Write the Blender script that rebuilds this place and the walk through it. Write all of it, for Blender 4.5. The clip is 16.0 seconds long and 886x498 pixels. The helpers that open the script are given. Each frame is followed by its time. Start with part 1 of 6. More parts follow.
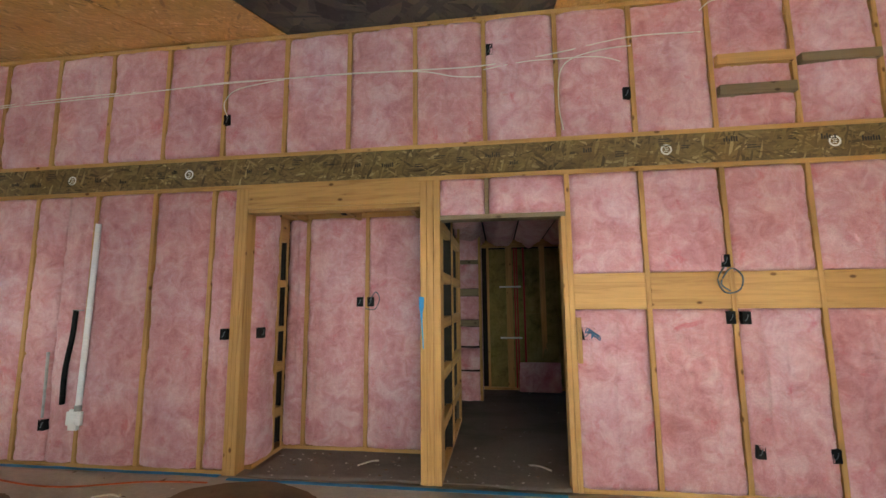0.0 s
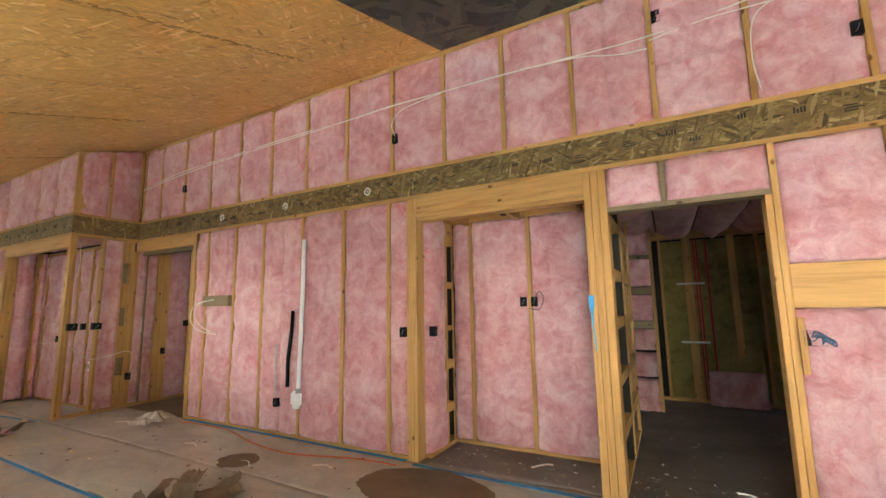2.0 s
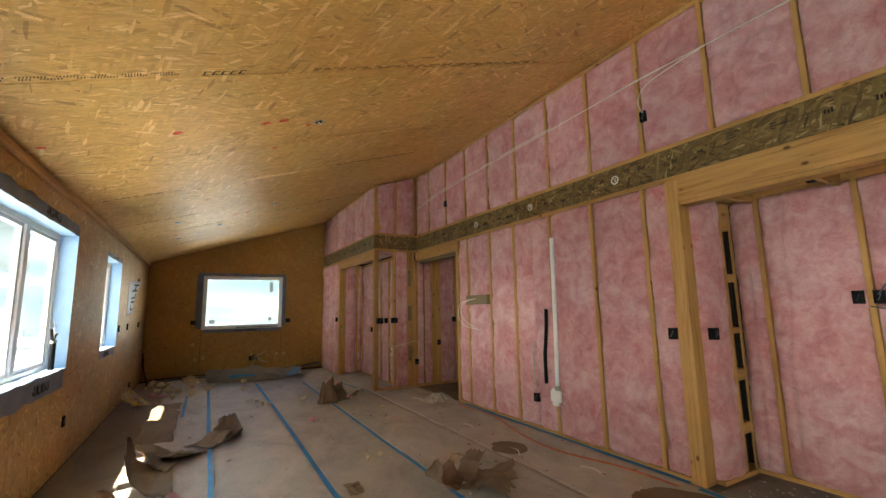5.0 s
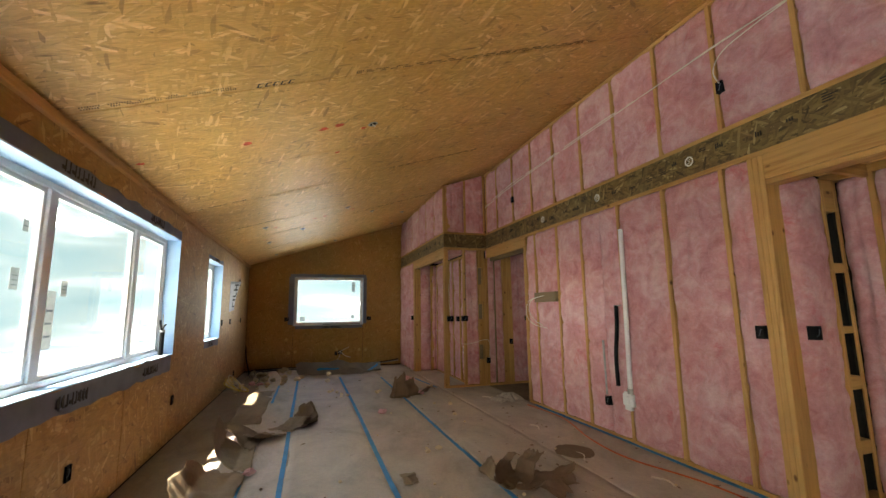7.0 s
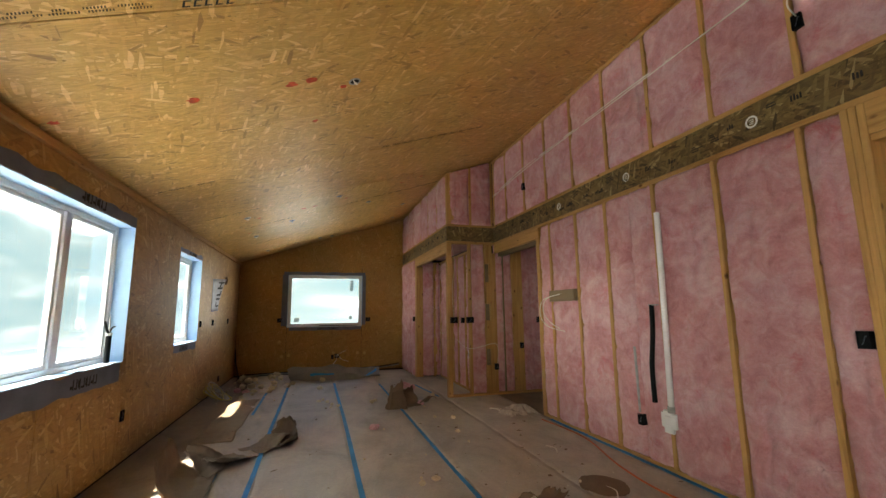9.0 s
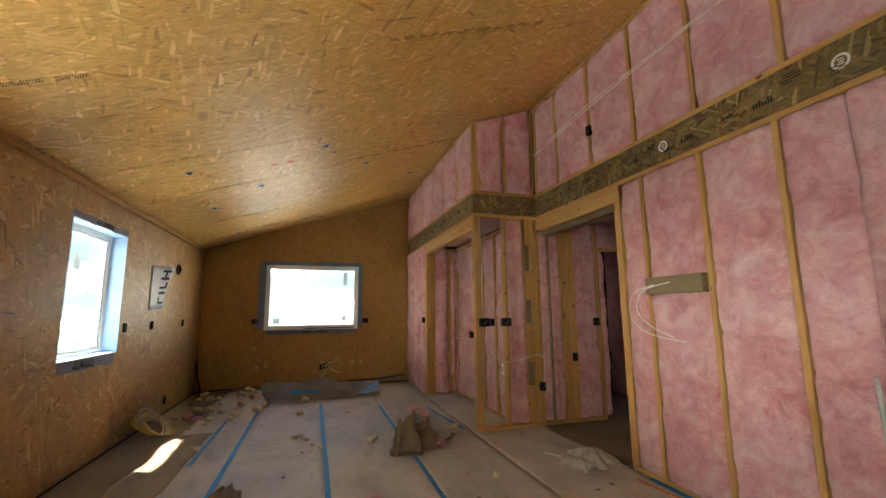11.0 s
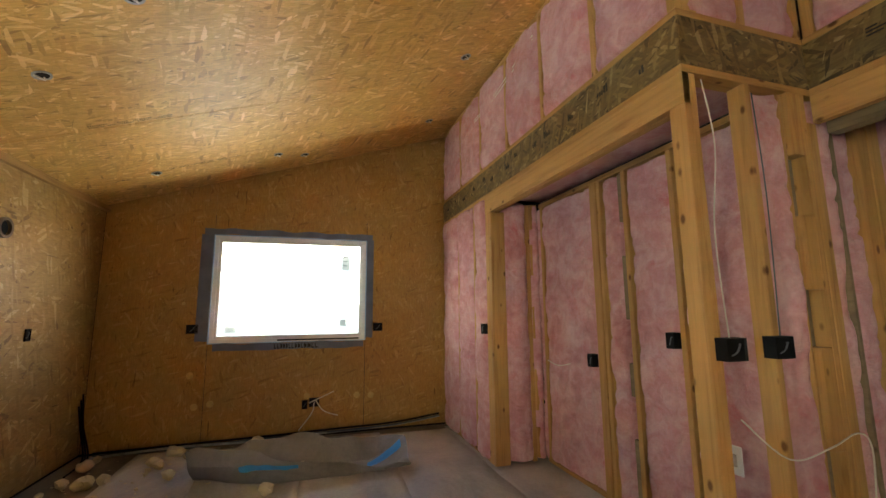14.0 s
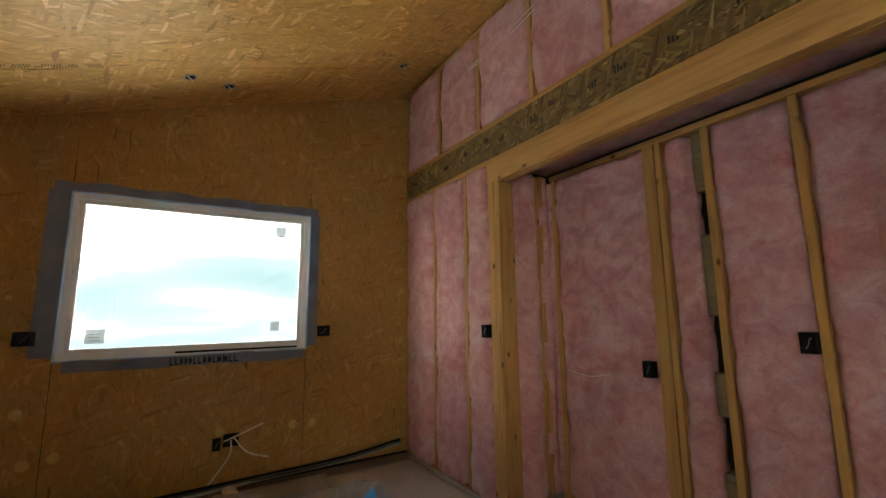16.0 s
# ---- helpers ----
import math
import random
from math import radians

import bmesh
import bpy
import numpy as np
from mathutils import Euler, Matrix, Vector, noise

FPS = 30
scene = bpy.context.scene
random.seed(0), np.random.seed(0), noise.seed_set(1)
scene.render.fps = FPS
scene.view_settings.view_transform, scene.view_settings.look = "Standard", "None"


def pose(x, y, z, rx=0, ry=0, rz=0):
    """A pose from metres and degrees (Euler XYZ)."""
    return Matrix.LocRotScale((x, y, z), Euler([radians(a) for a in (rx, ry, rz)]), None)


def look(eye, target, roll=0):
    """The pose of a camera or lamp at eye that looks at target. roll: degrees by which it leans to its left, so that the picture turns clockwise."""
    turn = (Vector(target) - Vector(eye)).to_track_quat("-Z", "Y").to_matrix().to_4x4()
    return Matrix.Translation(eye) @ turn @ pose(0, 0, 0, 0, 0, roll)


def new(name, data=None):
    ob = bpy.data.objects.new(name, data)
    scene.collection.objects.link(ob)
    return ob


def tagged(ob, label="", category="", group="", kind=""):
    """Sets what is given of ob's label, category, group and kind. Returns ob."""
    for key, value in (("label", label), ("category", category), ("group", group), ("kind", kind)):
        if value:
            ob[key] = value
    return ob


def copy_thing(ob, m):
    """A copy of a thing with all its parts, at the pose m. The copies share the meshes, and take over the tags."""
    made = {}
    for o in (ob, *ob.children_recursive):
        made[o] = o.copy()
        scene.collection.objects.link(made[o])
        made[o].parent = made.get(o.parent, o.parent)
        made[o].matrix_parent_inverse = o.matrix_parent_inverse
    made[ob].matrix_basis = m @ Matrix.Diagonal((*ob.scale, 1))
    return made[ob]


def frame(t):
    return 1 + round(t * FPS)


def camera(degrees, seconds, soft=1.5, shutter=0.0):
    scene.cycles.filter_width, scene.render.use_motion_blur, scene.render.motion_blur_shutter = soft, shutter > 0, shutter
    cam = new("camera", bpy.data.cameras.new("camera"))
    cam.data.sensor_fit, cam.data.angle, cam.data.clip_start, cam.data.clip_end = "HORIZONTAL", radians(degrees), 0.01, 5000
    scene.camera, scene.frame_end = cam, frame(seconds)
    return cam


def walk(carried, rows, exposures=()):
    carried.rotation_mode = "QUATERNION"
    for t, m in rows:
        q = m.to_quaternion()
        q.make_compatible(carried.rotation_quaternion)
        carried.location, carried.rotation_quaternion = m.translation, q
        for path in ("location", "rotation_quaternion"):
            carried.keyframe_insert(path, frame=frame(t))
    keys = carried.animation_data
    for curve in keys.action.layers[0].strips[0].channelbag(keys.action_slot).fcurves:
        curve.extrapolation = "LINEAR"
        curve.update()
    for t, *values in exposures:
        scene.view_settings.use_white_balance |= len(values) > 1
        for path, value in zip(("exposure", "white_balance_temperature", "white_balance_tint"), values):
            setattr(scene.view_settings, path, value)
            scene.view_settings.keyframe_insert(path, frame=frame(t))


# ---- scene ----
cam = camera(93.6, 16.0)
PATH = [
    (0, (0.034, -0.031, 1.434), (-0.226, 1.937, 1.683), -0.5),
    (0.5, (0.006, -0.026, 1.433), (-0.454, 1.904, 1.685), -0.8),
    (1, (-0.024, -0.025, 1.41), (-0.648, 1.856, 1.675), -0.9),
    (1.5, (-0.043, -0.027, 1.416), (-0.818, 1.797, 1.68), -0.9),
    (2, (-0.076, -0.028, 1.418), (-1.01, 1.72, 1.684), -1.0),
    (2.5, (-0.098, -0.023, 1.417), (-1.188, 1.632, 1.685), -1.0),
    (3, (-0.12, -0.024, 1.425), (-1.352, 1.529, 1.692), -1.1),
    (3.5, (-0.138, -0.022, 1.425), (-1.511, 1.407, 1.695), -1.1),
    (4, (-0.172, -0.038, 1.416), (-1.681, 1.245, 1.691), -1.1),
    (4.5, (-0.188, -0.037, 1.419), (-1.821, 1.085, 1.696), -1.2),
    (5, (-0.194, -0.047, 1.419), (-1.917, 0.931, 1.697), -1.1),
    (7.5, (-0.1, 0.289, 1.339), (-1.99, 0.871, 1.637), -0.8),
    (8, (-0.185, 0.325, 1.332), (-2.075, 0.906, 1.634), -0.8),
    (8.5, (-0.416, 0.418, 1.336), (-2.307, 0.995, 1.635), -0.8),
    (9, (-0.798, 0.529, 1.345), (-2.692, 1.1, 1.642), -0.7),
    (11.5, (-3.211, 0.824, 1.331), (-5.102, 1.403, 1.629), -0.6),
    (12, (-3.717, 0.896, 1.345), (-5.612, 1.462, 1.642), -0.4),
    (12.5, (-4.249, 0.936, 1.358), (-6.143, 1.506, 1.653), -0.4),
    (13, (-4.805, 0.952, 1.365), (-6.697, 1.529, 1.657), -0.4),
    (13.5, (-5.367, 0.98, 1.364), (-7.259, 1.558, 1.659), -0.3),
    (14, (-5.884, 0.966, 1.377), (-7.776, 1.547, 1.666), -0.4),
    (14.5, (-6.301, 0.866, 1.385), (-8.185, 1.473, 1.669), -0.3),
    (15, (-6.654, 0.75, 1.365), (-8.522, 1.403, 1.653), -0.6),
    (15.5, (-6.959, 0.646, 1.35), (-8.787, 1.402, 1.646), -0.6),
    (16, (-7.142, 0.625, 1.343), (-8.827, 1.661, 1.639), -0.6),
]

walk(cam, [(t, look(eye, target, roll)) for t, eye, target, roll in PATH],
     [(0.0, 2.69, 6700, 10), (0.5, 3.09, 6800, 10), (1.0, 3.39, 6900, 10), (1.5, 3.39, 6900, 10), (2.0, 3.29, 7000, 10),
      (2.5, 2.88, 7100, 10), (3.0, 2.78, 7100, 10), (4.0, 2.68, 7300, 10), (5.0, 2.58, 7400, 10), (7.5, 2.48, 7500, 10),
      (9.0, 2.38, 7400, 10), (11.5, 2.93, 7600, 10), (12.0, 2.98, 7600, 10), (12.5, 2.78, 7700, 10), (13.0, 2.73, 7700, 10),
      (13.5, 3.03, 7700, 10), (14.0, 3.08, 7700, 10), (14.5, 2.83, 7700, 10), (15.0, 2.78, 7600, 10), (16.0, 2.53, 7500, 10)])

# ---- light ----
SUN_WAY = Vector((-0.10, 0.47, -0.88)).normalized()
world = bpy.data.worlds.new("sky")
scene.world = world
world.use_nodes = True
wn = world.node_tree
sky = wn.nodes.new("ShaderNodeTexSky")
sky.sky_type = "NISHITA"
sky.sun_disc = False
sky.sun_elevation = math.asin(-SUN_WAY.z)
sky.sun_rotation = math.atan2(-SUN_WAY.x, -SUN_WAY.y)
wn.nodes["Background"].inputs["Strength"].default_value = 0.15
wn.links.new(sky.outputs[0], wn.nodes["Background"].inputs["Color"])
sun_data = bpy.data.lights.new("sun", "SUN")
sun_data.energy, sun_data.angle, sun_data.color = 5.0, radians(0.6), (1.0, 0.93, 0.82)
sun_lamp = new("sun", sun_data)
sun_lamp.matrix_world = look((0, -20, 30), Vector((0, -20, 30)) + SUN_WAY)
GLOW = 7.4      # brightness of the bright haze outside the windows

# ---- materials ----
def mat_new(name, rough=0.7, metal=0.0, spec=0.3):
    m = bpy.data.materials.new(name)
    m.use_nodes = True
    b = m.node_tree.nodes["Principled BSDF"]
    b.inputs["Roughness"].default_value = rough
    b.inputs["Metallic"].default_value = metal
    b.inputs["Specular IOR Level"].default_value = spec
    return m, m.node_tree, b


def nd(nt, kind, **inputs):
    n = nt.nodes.new(kind)
    for k, v in inputs.items():
        n.inputs[k.replace("_", " ")].default_value = v
    return n


def coords(nt, scale=(1, 1, 1), rot=(0, 0, 0)):
    tc = nt.nodes.new("ShaderNodeTexCoord")
    mp = nt.nodes.new("ShaderNodeMapping")
    mp.inputs["Scale"].default_value = scale
    mp.inputs["Rotation"].default_value = rot
    nt.links.new(tc.outputs["Object"], mp.inputs["Vector"])
    return mp.outputs[0]


def ramp(nt, fac, stops):
    r = nt.nodes.new("ShaderNodeValToRGB")
    e = r.color_ramp.elements
    while len(e) < len(stops):
        e.new(0.5)
    for el, (p, c) in zip(e, stops):
        el.position, el.color = p, (*c, 1)
    nt.links.new(fac, r.inputs[0])
    return r.outputs[0]


def noise_tex(nt, vec, scale, detail=4, rough=0.55, dist=0.0):
    n = nd(nt, "ShaderNodeTexNoise", Scale=scale, Detail=detail, Roughness=rough, Distortion=dist)
    nt.links.new(vec, n.inputs["Vector"])
    return n.outputs["Fac"]


def mix(nt, fac, a, b, mode="MIX"):
    m = nt.nodes.new("ShaderNodeMix")
    m.data_type, m.blend_type = "RGBA", mode
    for sock, v in ((m.inputs[0], fac), (m.inputs[6], a), (m.inputs[7], b)):
        if isinstance(v, (int, float)):
            sock.default_value = v
        elif isinstance(v, tuple):
            sock.default_value = (*v, 1)
        else:
            nt.links.new(v, sock)
    return m.outputs[2]


def bump(nt, bsdf, height, strength=0.3, dist=0.01):
    b = nd(nt, "ShaderNodeBump", Strength=strength, Distance=dist)
    nt.links.new(height, b.inputs["Height"])
    nt.links.new(b.outputs[0], bsdf.inputs["Normal"])


def osb(name, along, normal, tones, rough=0.55, spec=0.35, size=1.0):
    """Strand board: long flakes at several slants in the sheet's plane, most of them lying along one axis."""
    m, nt, b = mat_new(name, rough, 0, spec)
    ax = {"x": 0, "y": 1, "z": 2}
    axis, nrm = ax[along], ax[normal]
    col = None
    hgt = None
    for ang, off in ((0.18, 0.0), (-0.22, 3.7), (0.55, 9.1), (-0.6, 15.3), (1.3, 21.0)):
        sc = [34 / size] * 3
        sc[axis] = 6.0 / size
        sc[nrm] = 0.7
        rots = [0, 0, 0]
        rots[nrm] = ang
        mp = coords(nt, (1, 1, 1), rots)
        mp2 = nt.nodes.new("ShaderNodeMapping")
        mp2.inputs["Scale"].default_value = sc
        mp2.inputs["Location"].default_value = (off, off * 1.7, off * 0.6)
        nt.links.new(mp, mp2.inputs["Vector"])
        v = nd(nt, "ShaderNodeTexVoronoi", Scale=1.0, Randomness=1.0)
        nt.links.new(mp2.outputs[0], v.inputs["Vector"])
        sep = nt.nodes.new("ShaderNodeSeparateColor")
        nt.links.new(v.outputs["Color"], sep.inputs[0])
        c = ramp(nt, sep.outputs[0], tones)
        if col is None:
            col, hgt = c, sep.outputs[1]
        else:
            th = nt.nodes.new("ShaderNodeMath")
            th.operation = "GREATER_THAN"
            th.inputs[1].default_value = 0.72
            nt.links.new(sep.outputs[2], th.inputs[0])
            col = mix(nt, th.outputs[0], col, c)
            hgt = mix(nt, th.outputs[0], hgt, sep.outputs[1])
    fs = [110, 110, 110]
    fs[axis], fs[nrm] = 10, 1
    fine = noise_tex(nt, coords(nt, fs), 1.0, 3)
    col = mix(nt, 0.4, col, ramp(nt, fine, [(0.3, (0.5, 0.45, 0.4)), (0.6, (1, 1, 1))]), "MULTIPLY")
    ss = [30, 30, 30]
    ss[axis], ss[nrm] = 3.5, 1
    streak = noise_tex(nt, coords(nt, ss), 1.0, 2, 0.5, 0.3)
    col = mix(nt, 0.8, col, ramp(nt, streak, [(0.24, (0.35, 0.27, 0.2)), (0.31, (1, 1, 1))]), "MULTIPLY")
    big = noise_tex(nt, coords(nt), 0.9, 3)
    col = mix(nt, 0.5, col, ramp(nt, big, [(0.35, (0.78, 0.74, 0.68)), (0.65, (1, 1, 1))]), "MULTIPLY")
    nt.links.new(col, b.inputs["Base Color"])
    bump(nt, b, mix(nt, 0.4, hgt, fine), 0.3, 0.004)
    return m


OSB_TONES = [(0.0, (0.27, 0.14, 0.042)), (0.07, (0.42, 0.235, 0.07)), (0.5, (0.475, 0.275, 0.085)), (0.88, (0.53, 0.315, 0.108)), (1.0, (0.68, 0.46, 0.21))]
OSB_END_TONES = [(p, tuple(0.6 * c[i] + 0.4 * OSB_TONES[2][1][i] for i in range(3))) for p, c in OSB_TONES]
BEAM_TONES = [(0.0, (0.075, 0.05, 0.022)), (0.15, (0.15, 0.10, 0.042)), (0.6, (0.20, 0.135, 0.054)), (0.9, (0.27, 0.185, 0.075)), (1.0, (0.42, 0.32, 0.16))]
# Wall board tones brightened 1.55 times to make up for light missing overhead.
LIT_CEIL_TONES = [(p, tuple(1.55 * (0.85 * c[i] + 0.15 * OSB_TONES[2][1][i]) for i in range(3))) for p, c in OSB_TONES]
OSB_CEIL = osb("strand_board_ceiling_lit", "y", "z", LIT_CEIL_TONES, 0.46, 0.32, 0.7)
OSB_WALL = osb("strand_board_wall", "x", "y", OSB_TONES, 0.5, 0.35, 0.85)
OSB_END = osb("strand_board_end", "z", "x", OSB_END_TONES, 0.55, 0.3, 0.7)
BEAM_X = osb("strand_beam_x", "x", "y", BEAM_TONES, 0.6, 0.3, 0.65)
BEAM_Y = osb("strand_beam_y", "y", "x", BEAM_TONES, 0.6, 0.3, 0.65)


def lumber(name, axis, tone=(0.51, 0.285, 0.102), dark=(0.34, 0.165, 0.05)):
    m, nt, b = mat_new(name, 0.62, 0, 0.3)
    sc = [16, 16, 16]
    sc[axis] = 0.9
    info = nt.nodes.new("ShaderNodeObjectInfo")
    vec = nt.nodes.new("ShaderNodeVectorMath")
    vec.operation = "ADD"
    nt.links.new(coords(nt, sc), vec.inputs[0])
    mul = nt.nodes.new("ShaderNodeMath")
    mul.operation = "MULTIPLY"
    mul.inputs[1].default_value = 37.0
    nt.links.new(info.outputs["Random"], mul.inputs[0])
    nt.links.new(mul.outputs[0], vec.inputs[1])
    w = noise_tex(nt, vec.outputs[0], 1.6, 5, 0.6, 0.8)
    col = ramp(nt, w, [(0.25, dark), (0.46, tone), (0.62, tuple(min(1, c * 1.15) for c in tone)), (0.82, dark)])
    ks = [9, 9, 9]
    ks[axis] = 5
    kv = nd(nt, "ShaderNodeTexVoronoi", Scale=1.0)
    nt.links.new(coords(nt, ks), kv.inputs["Vector"])
    knot = ramp(nt, kv.outputs["Distance"], [(0.07, (0.18, 0.09, 0.03)), (0.15, (1, 1, 1))])
    col = mix(nt, 0.85, col, knot, "MULTIPLY")
    tint = ramp(nt, info.outputs["Random"], [(0.0, (0.78, 0.74, 0.68)), (1.0, (1, 1, 1))])
    col = mix(nt, 0.8, col, tint, "MULTIPLY")
    nt.links.new(col, b.inputs["Base Color"])
    bump(nt, b, w, 0.2, 0.003)
    return m


WOOD = [lumber("spruce_" + "xyz"[i], i) for i in range(3)]
WOOD_GREY = lumber("weathered_lumber", 0, (0.23, 0.17, 0.10), (0.12, 0.085, 0.05))


def wool(name, deep, mid, pale, hot):
    """Glass wool: cloudy pale and deep patches, torn hot spots, fine fibres, crinkled relief."""
    m, nt, b = mat_new(name, 0.95, 0, 0.1)
    b.inputs["Sheen Weight"].default_value = 0.2
    info = nt.nodes.new("ShaderNodeObjectInfo")
    mul = nt.nodes.new("ShaderNodeMath")
    mul.operation = "MULTIPLY"
    mul.inputs[1].default_value = 23.0
    nt.links.new(info.outputs["Random"], mul.inputs[0])
    vec = nt.nodes.new("ShaderNodeVectorMath")
    nt.links.new(coords(nt), vec.inputs[0])
    nt.links.new(mul.outputs[0], vec.inputs[1])
    v = vec.outputs[0]
    cloud = noise_tex(nt, v, 2.2, 5, 0.6, 0.9)
    wisp = noise_tex(nt, v, 7.5, 9, 0.68, 0.9)
    col = ramp(nt, mix(nt, 0.55, cloud, wisp), [(0.36, deep), (0.47, mid), (0.56, tuple(0.5 * (p + q) for p, q in zip(mid, pale))), (0.66, pale)])
    sep = noise_tex(nt, v, 4.3, 7, 0.72, 0.6)
    col = mix(nt, ramp(nt, sep, [(0.58, (0, 0, 0)), (0.72, (0.85, 0.85, 0.85))]), col, hot)
    # crinkles where the fibres part, their thin shadow lines painted in a deeper tone
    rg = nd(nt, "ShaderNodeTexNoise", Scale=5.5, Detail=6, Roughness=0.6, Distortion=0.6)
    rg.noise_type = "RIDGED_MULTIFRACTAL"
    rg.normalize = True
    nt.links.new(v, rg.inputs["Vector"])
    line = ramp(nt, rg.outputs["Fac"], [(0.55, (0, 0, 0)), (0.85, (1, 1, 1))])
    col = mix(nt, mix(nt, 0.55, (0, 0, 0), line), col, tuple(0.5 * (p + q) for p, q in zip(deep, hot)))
    fib = noise_tex(nt, v, 60, 6, 0.78, 0.8)
    col = mix(nt, 0.45, col, ramp(nt, fib, [(0.3, (0.62, 0.52, 0.52)), (0.6, (1, 1, 1))]), "MULTIPLY")
    tint = ramp(nt, info.outputs["Random"], [(0.0, (0.88, 0.80, 0.80)), (0.5, (1, 1, 1)), (1.0, (0.97, 0.92, 0.88))])
    col = mix(nt, 0.8, col, tint, "MULTIPLY")
    nt.links.new(col, b.inputs["Base Color"])
    inv = nt.nodes.new("ShaderNodeInvert")
    nt.links.new(line, inv.inputs["Color"])
    bump(nt, b, mix(nt, 0.35, mix(nt, 0.35, wisp, fib), inv.outputs[0]), 1.0, 0.035)
    return m


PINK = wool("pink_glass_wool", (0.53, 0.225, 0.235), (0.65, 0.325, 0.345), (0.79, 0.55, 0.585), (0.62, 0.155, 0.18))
GREEN = wool("olive_glass_wool", (0.13, 0.115, 0.035), (0.25, 0.22, 0.07), (0.36, 0.32, 0.12), (0.16, 0.13, 0.045))


def plain(name, colour, rough=0.6, metal=0.0, spec=0.3, vary=0.25, scale=14):
    m, nt, b = mat_new(name, rough, metal, spec)
    n = noise_tex(nt, coords(nt), scale, 4)
    col = ramp(nt, n, [(0.3, tuple(c * (1 - vary) for c in colour)), (0.7, tuple(min(1, c * (1 + vary * 0.5)) for c in colour))])
    nt.links.new(col, b.inputs["Base Color"])
    bump(nt, b, n, 0.12, 0.004)
    return m


BLACK = plain("black_plastic", (0.008, 0.008, 0.009), 0.6, 0, 0.12)
# Near-black in place of the shade in voids behind the framing.
DARK = plain("dark_void_backing", (0.02, 0.017, 0.014), 0.95)
WHITE_PLASTIC = plain("white_plastic", (0.78, 0.79, 0.80), 0.35, 0, 0.5, 0.05)
VINYL = plain("white_vinyl_frame", (0.80, 0.81, 0.82), 0.35, 0, 0.4, 0.04)
CABLE = plain("white_cable_sheath", (0.72, 0.68, 0.60), 0.45, 0, 0.4, 0.1)
CABLE_GREY = plain("grey_cable_sheath", (0.10, 0.12, 0.14), 0.5)
CABLE_BLUE = plain("blue_cable_sheath", (0.05, 0.12, 0.22), 0.5)
CABLE_YELLOW = plain("yellow_cable_sheath", (0.80, 0.62, 0.10), 0.45)
ORANGE = plain("orange_cord", (0.55, 0.13, 0.04), 0.5)
TAPE = plain("blue_tape", (0.025, 0.26, 0.58), 0.55, 0, 0.3, 0.25, 5)
FLASH = plain("blue_flashing_tape", (0.36, 0.56, 0.80), 0.45, 0, 0.4, 0.1, 3)
MEMBRANE = plain("grey_membrane", (0.17, 0.195, 0.27), 0.6, 0, 0.3, 0.2, 6)
INK = plain("black_ink", (0.025, 0.022, 0.02), 0.7)
INK_SOFT = plain("faded_ink", (0.10, 0.06, 0.02), 0.7)
RED_PAINT = plain("red_marker_paint", (0.70, 0.10, 0.035), 0.6, 0, 0.3, 0.35, 30)
FOAM = plain("cream_foam_scrap", (0.66, 0.56, 0.38), 0.9, 0, 0.2, 0.2, 20)
PLUG = plain("pale_foam_plug", (0.60, 0.42, 0.17), 0.85)
METAL = plain("galvanised_metal", (0.42, 0.42, 0.41), 0.5, 0.3, 0.5, 0.3)
PIPE_RED = plain("red_pipe", (0.40, 0.02, 0.02), 0.4)
PIPE_WHITE = plain("white_pipe", (0.7, 0.7, 0.7), 0.4)
STICKER = plain("paper_sticker", (0.62, 0.64, 0.64), 0.6)
nt = STICKER.node_tree
tr = nt.nodes.new("ShaderNodeBsdfTransparent")
ms = nt.nodes.new("ShaderNodeMixShader")
ms.inputs[0].default_value = 0.4
nt.links.new(nt.nodes["Principled BSDF"].outputs[0], ms.inputs[1])
nt.links.new(tr.outputs[0], ms.inputs[2])
nt.links.new(ms.outputs[0], nt.nodes["Material Output"].inputs[0])
SNOW = plain("pale_ground", (0.80, 0.78, 0.75), 0.9, 0, 0.2, 0.15, 0.3)
RAG = plain("pale_paper_scraps", (0.55, 0.52, 0.46), 0.9, 0, 0.2, 0.3, 20)


def paper_mat(name, base, rough=0.8):
    m, nt, b = mat_new(name, rough, 0, 0.25)
    big = noise_tex(nt, coords(nt, (0.7, 1.2, 1)), 1.5, 8, 0.68, 0.5)
    fine = noise_tex(nt, coords(nt), 40, 4, 0.7)
    crease = noise_tex(nt, coords(nt, (1, 1, 1), (0, 0, 0.5)), 5, 6, 0.6, 2.0)
    col = ramp(nt, big, [(0.28, tuple(c * 0.60 for c in base)), (0.5, tuple(c * 0.93 for c in base)), (0.75, tuple(c * 1.2 for c in base))])
    col = mix(nt, 0.4, col, ramp(nt, fine, [(0.3, (0.7, 0.7, 0.7)), (0.6, (1, 1, 1))]), "MULTIPLY")
    nt.links.new(col, b.inputs["Base Color"])
    bump(nt, b, mix(nt, 0.4, crease, fine), 0.35, 0.012)
    return m


PAPER = paper_mat("grey_brown_floor_paper", (0.52, 0.465, 0.41), 0.6)
PAPER_BROWN = paper_mat("brown_kraft_paper", (0.22, 0.15, 0.10))
PAPER_TAN = paper_mat("tan_kraft_paper", (0.30, 0.235, 0.165))
SUBFLOOR = paper_mat("bare_subfloor", (0.30, 0.235, 0.18))
PLY_DARK = osb("grey_weathered_board", "y", "z", [(0.0, (0.03, 0.032, 0.035)), (0.4, (0.075, 0.078, 0.08)), (0.8, (0.11, 0.105, 0.095)), (1.0, (0.16, 0.14, 0.11))], 0.6, 0.3, 3.0)

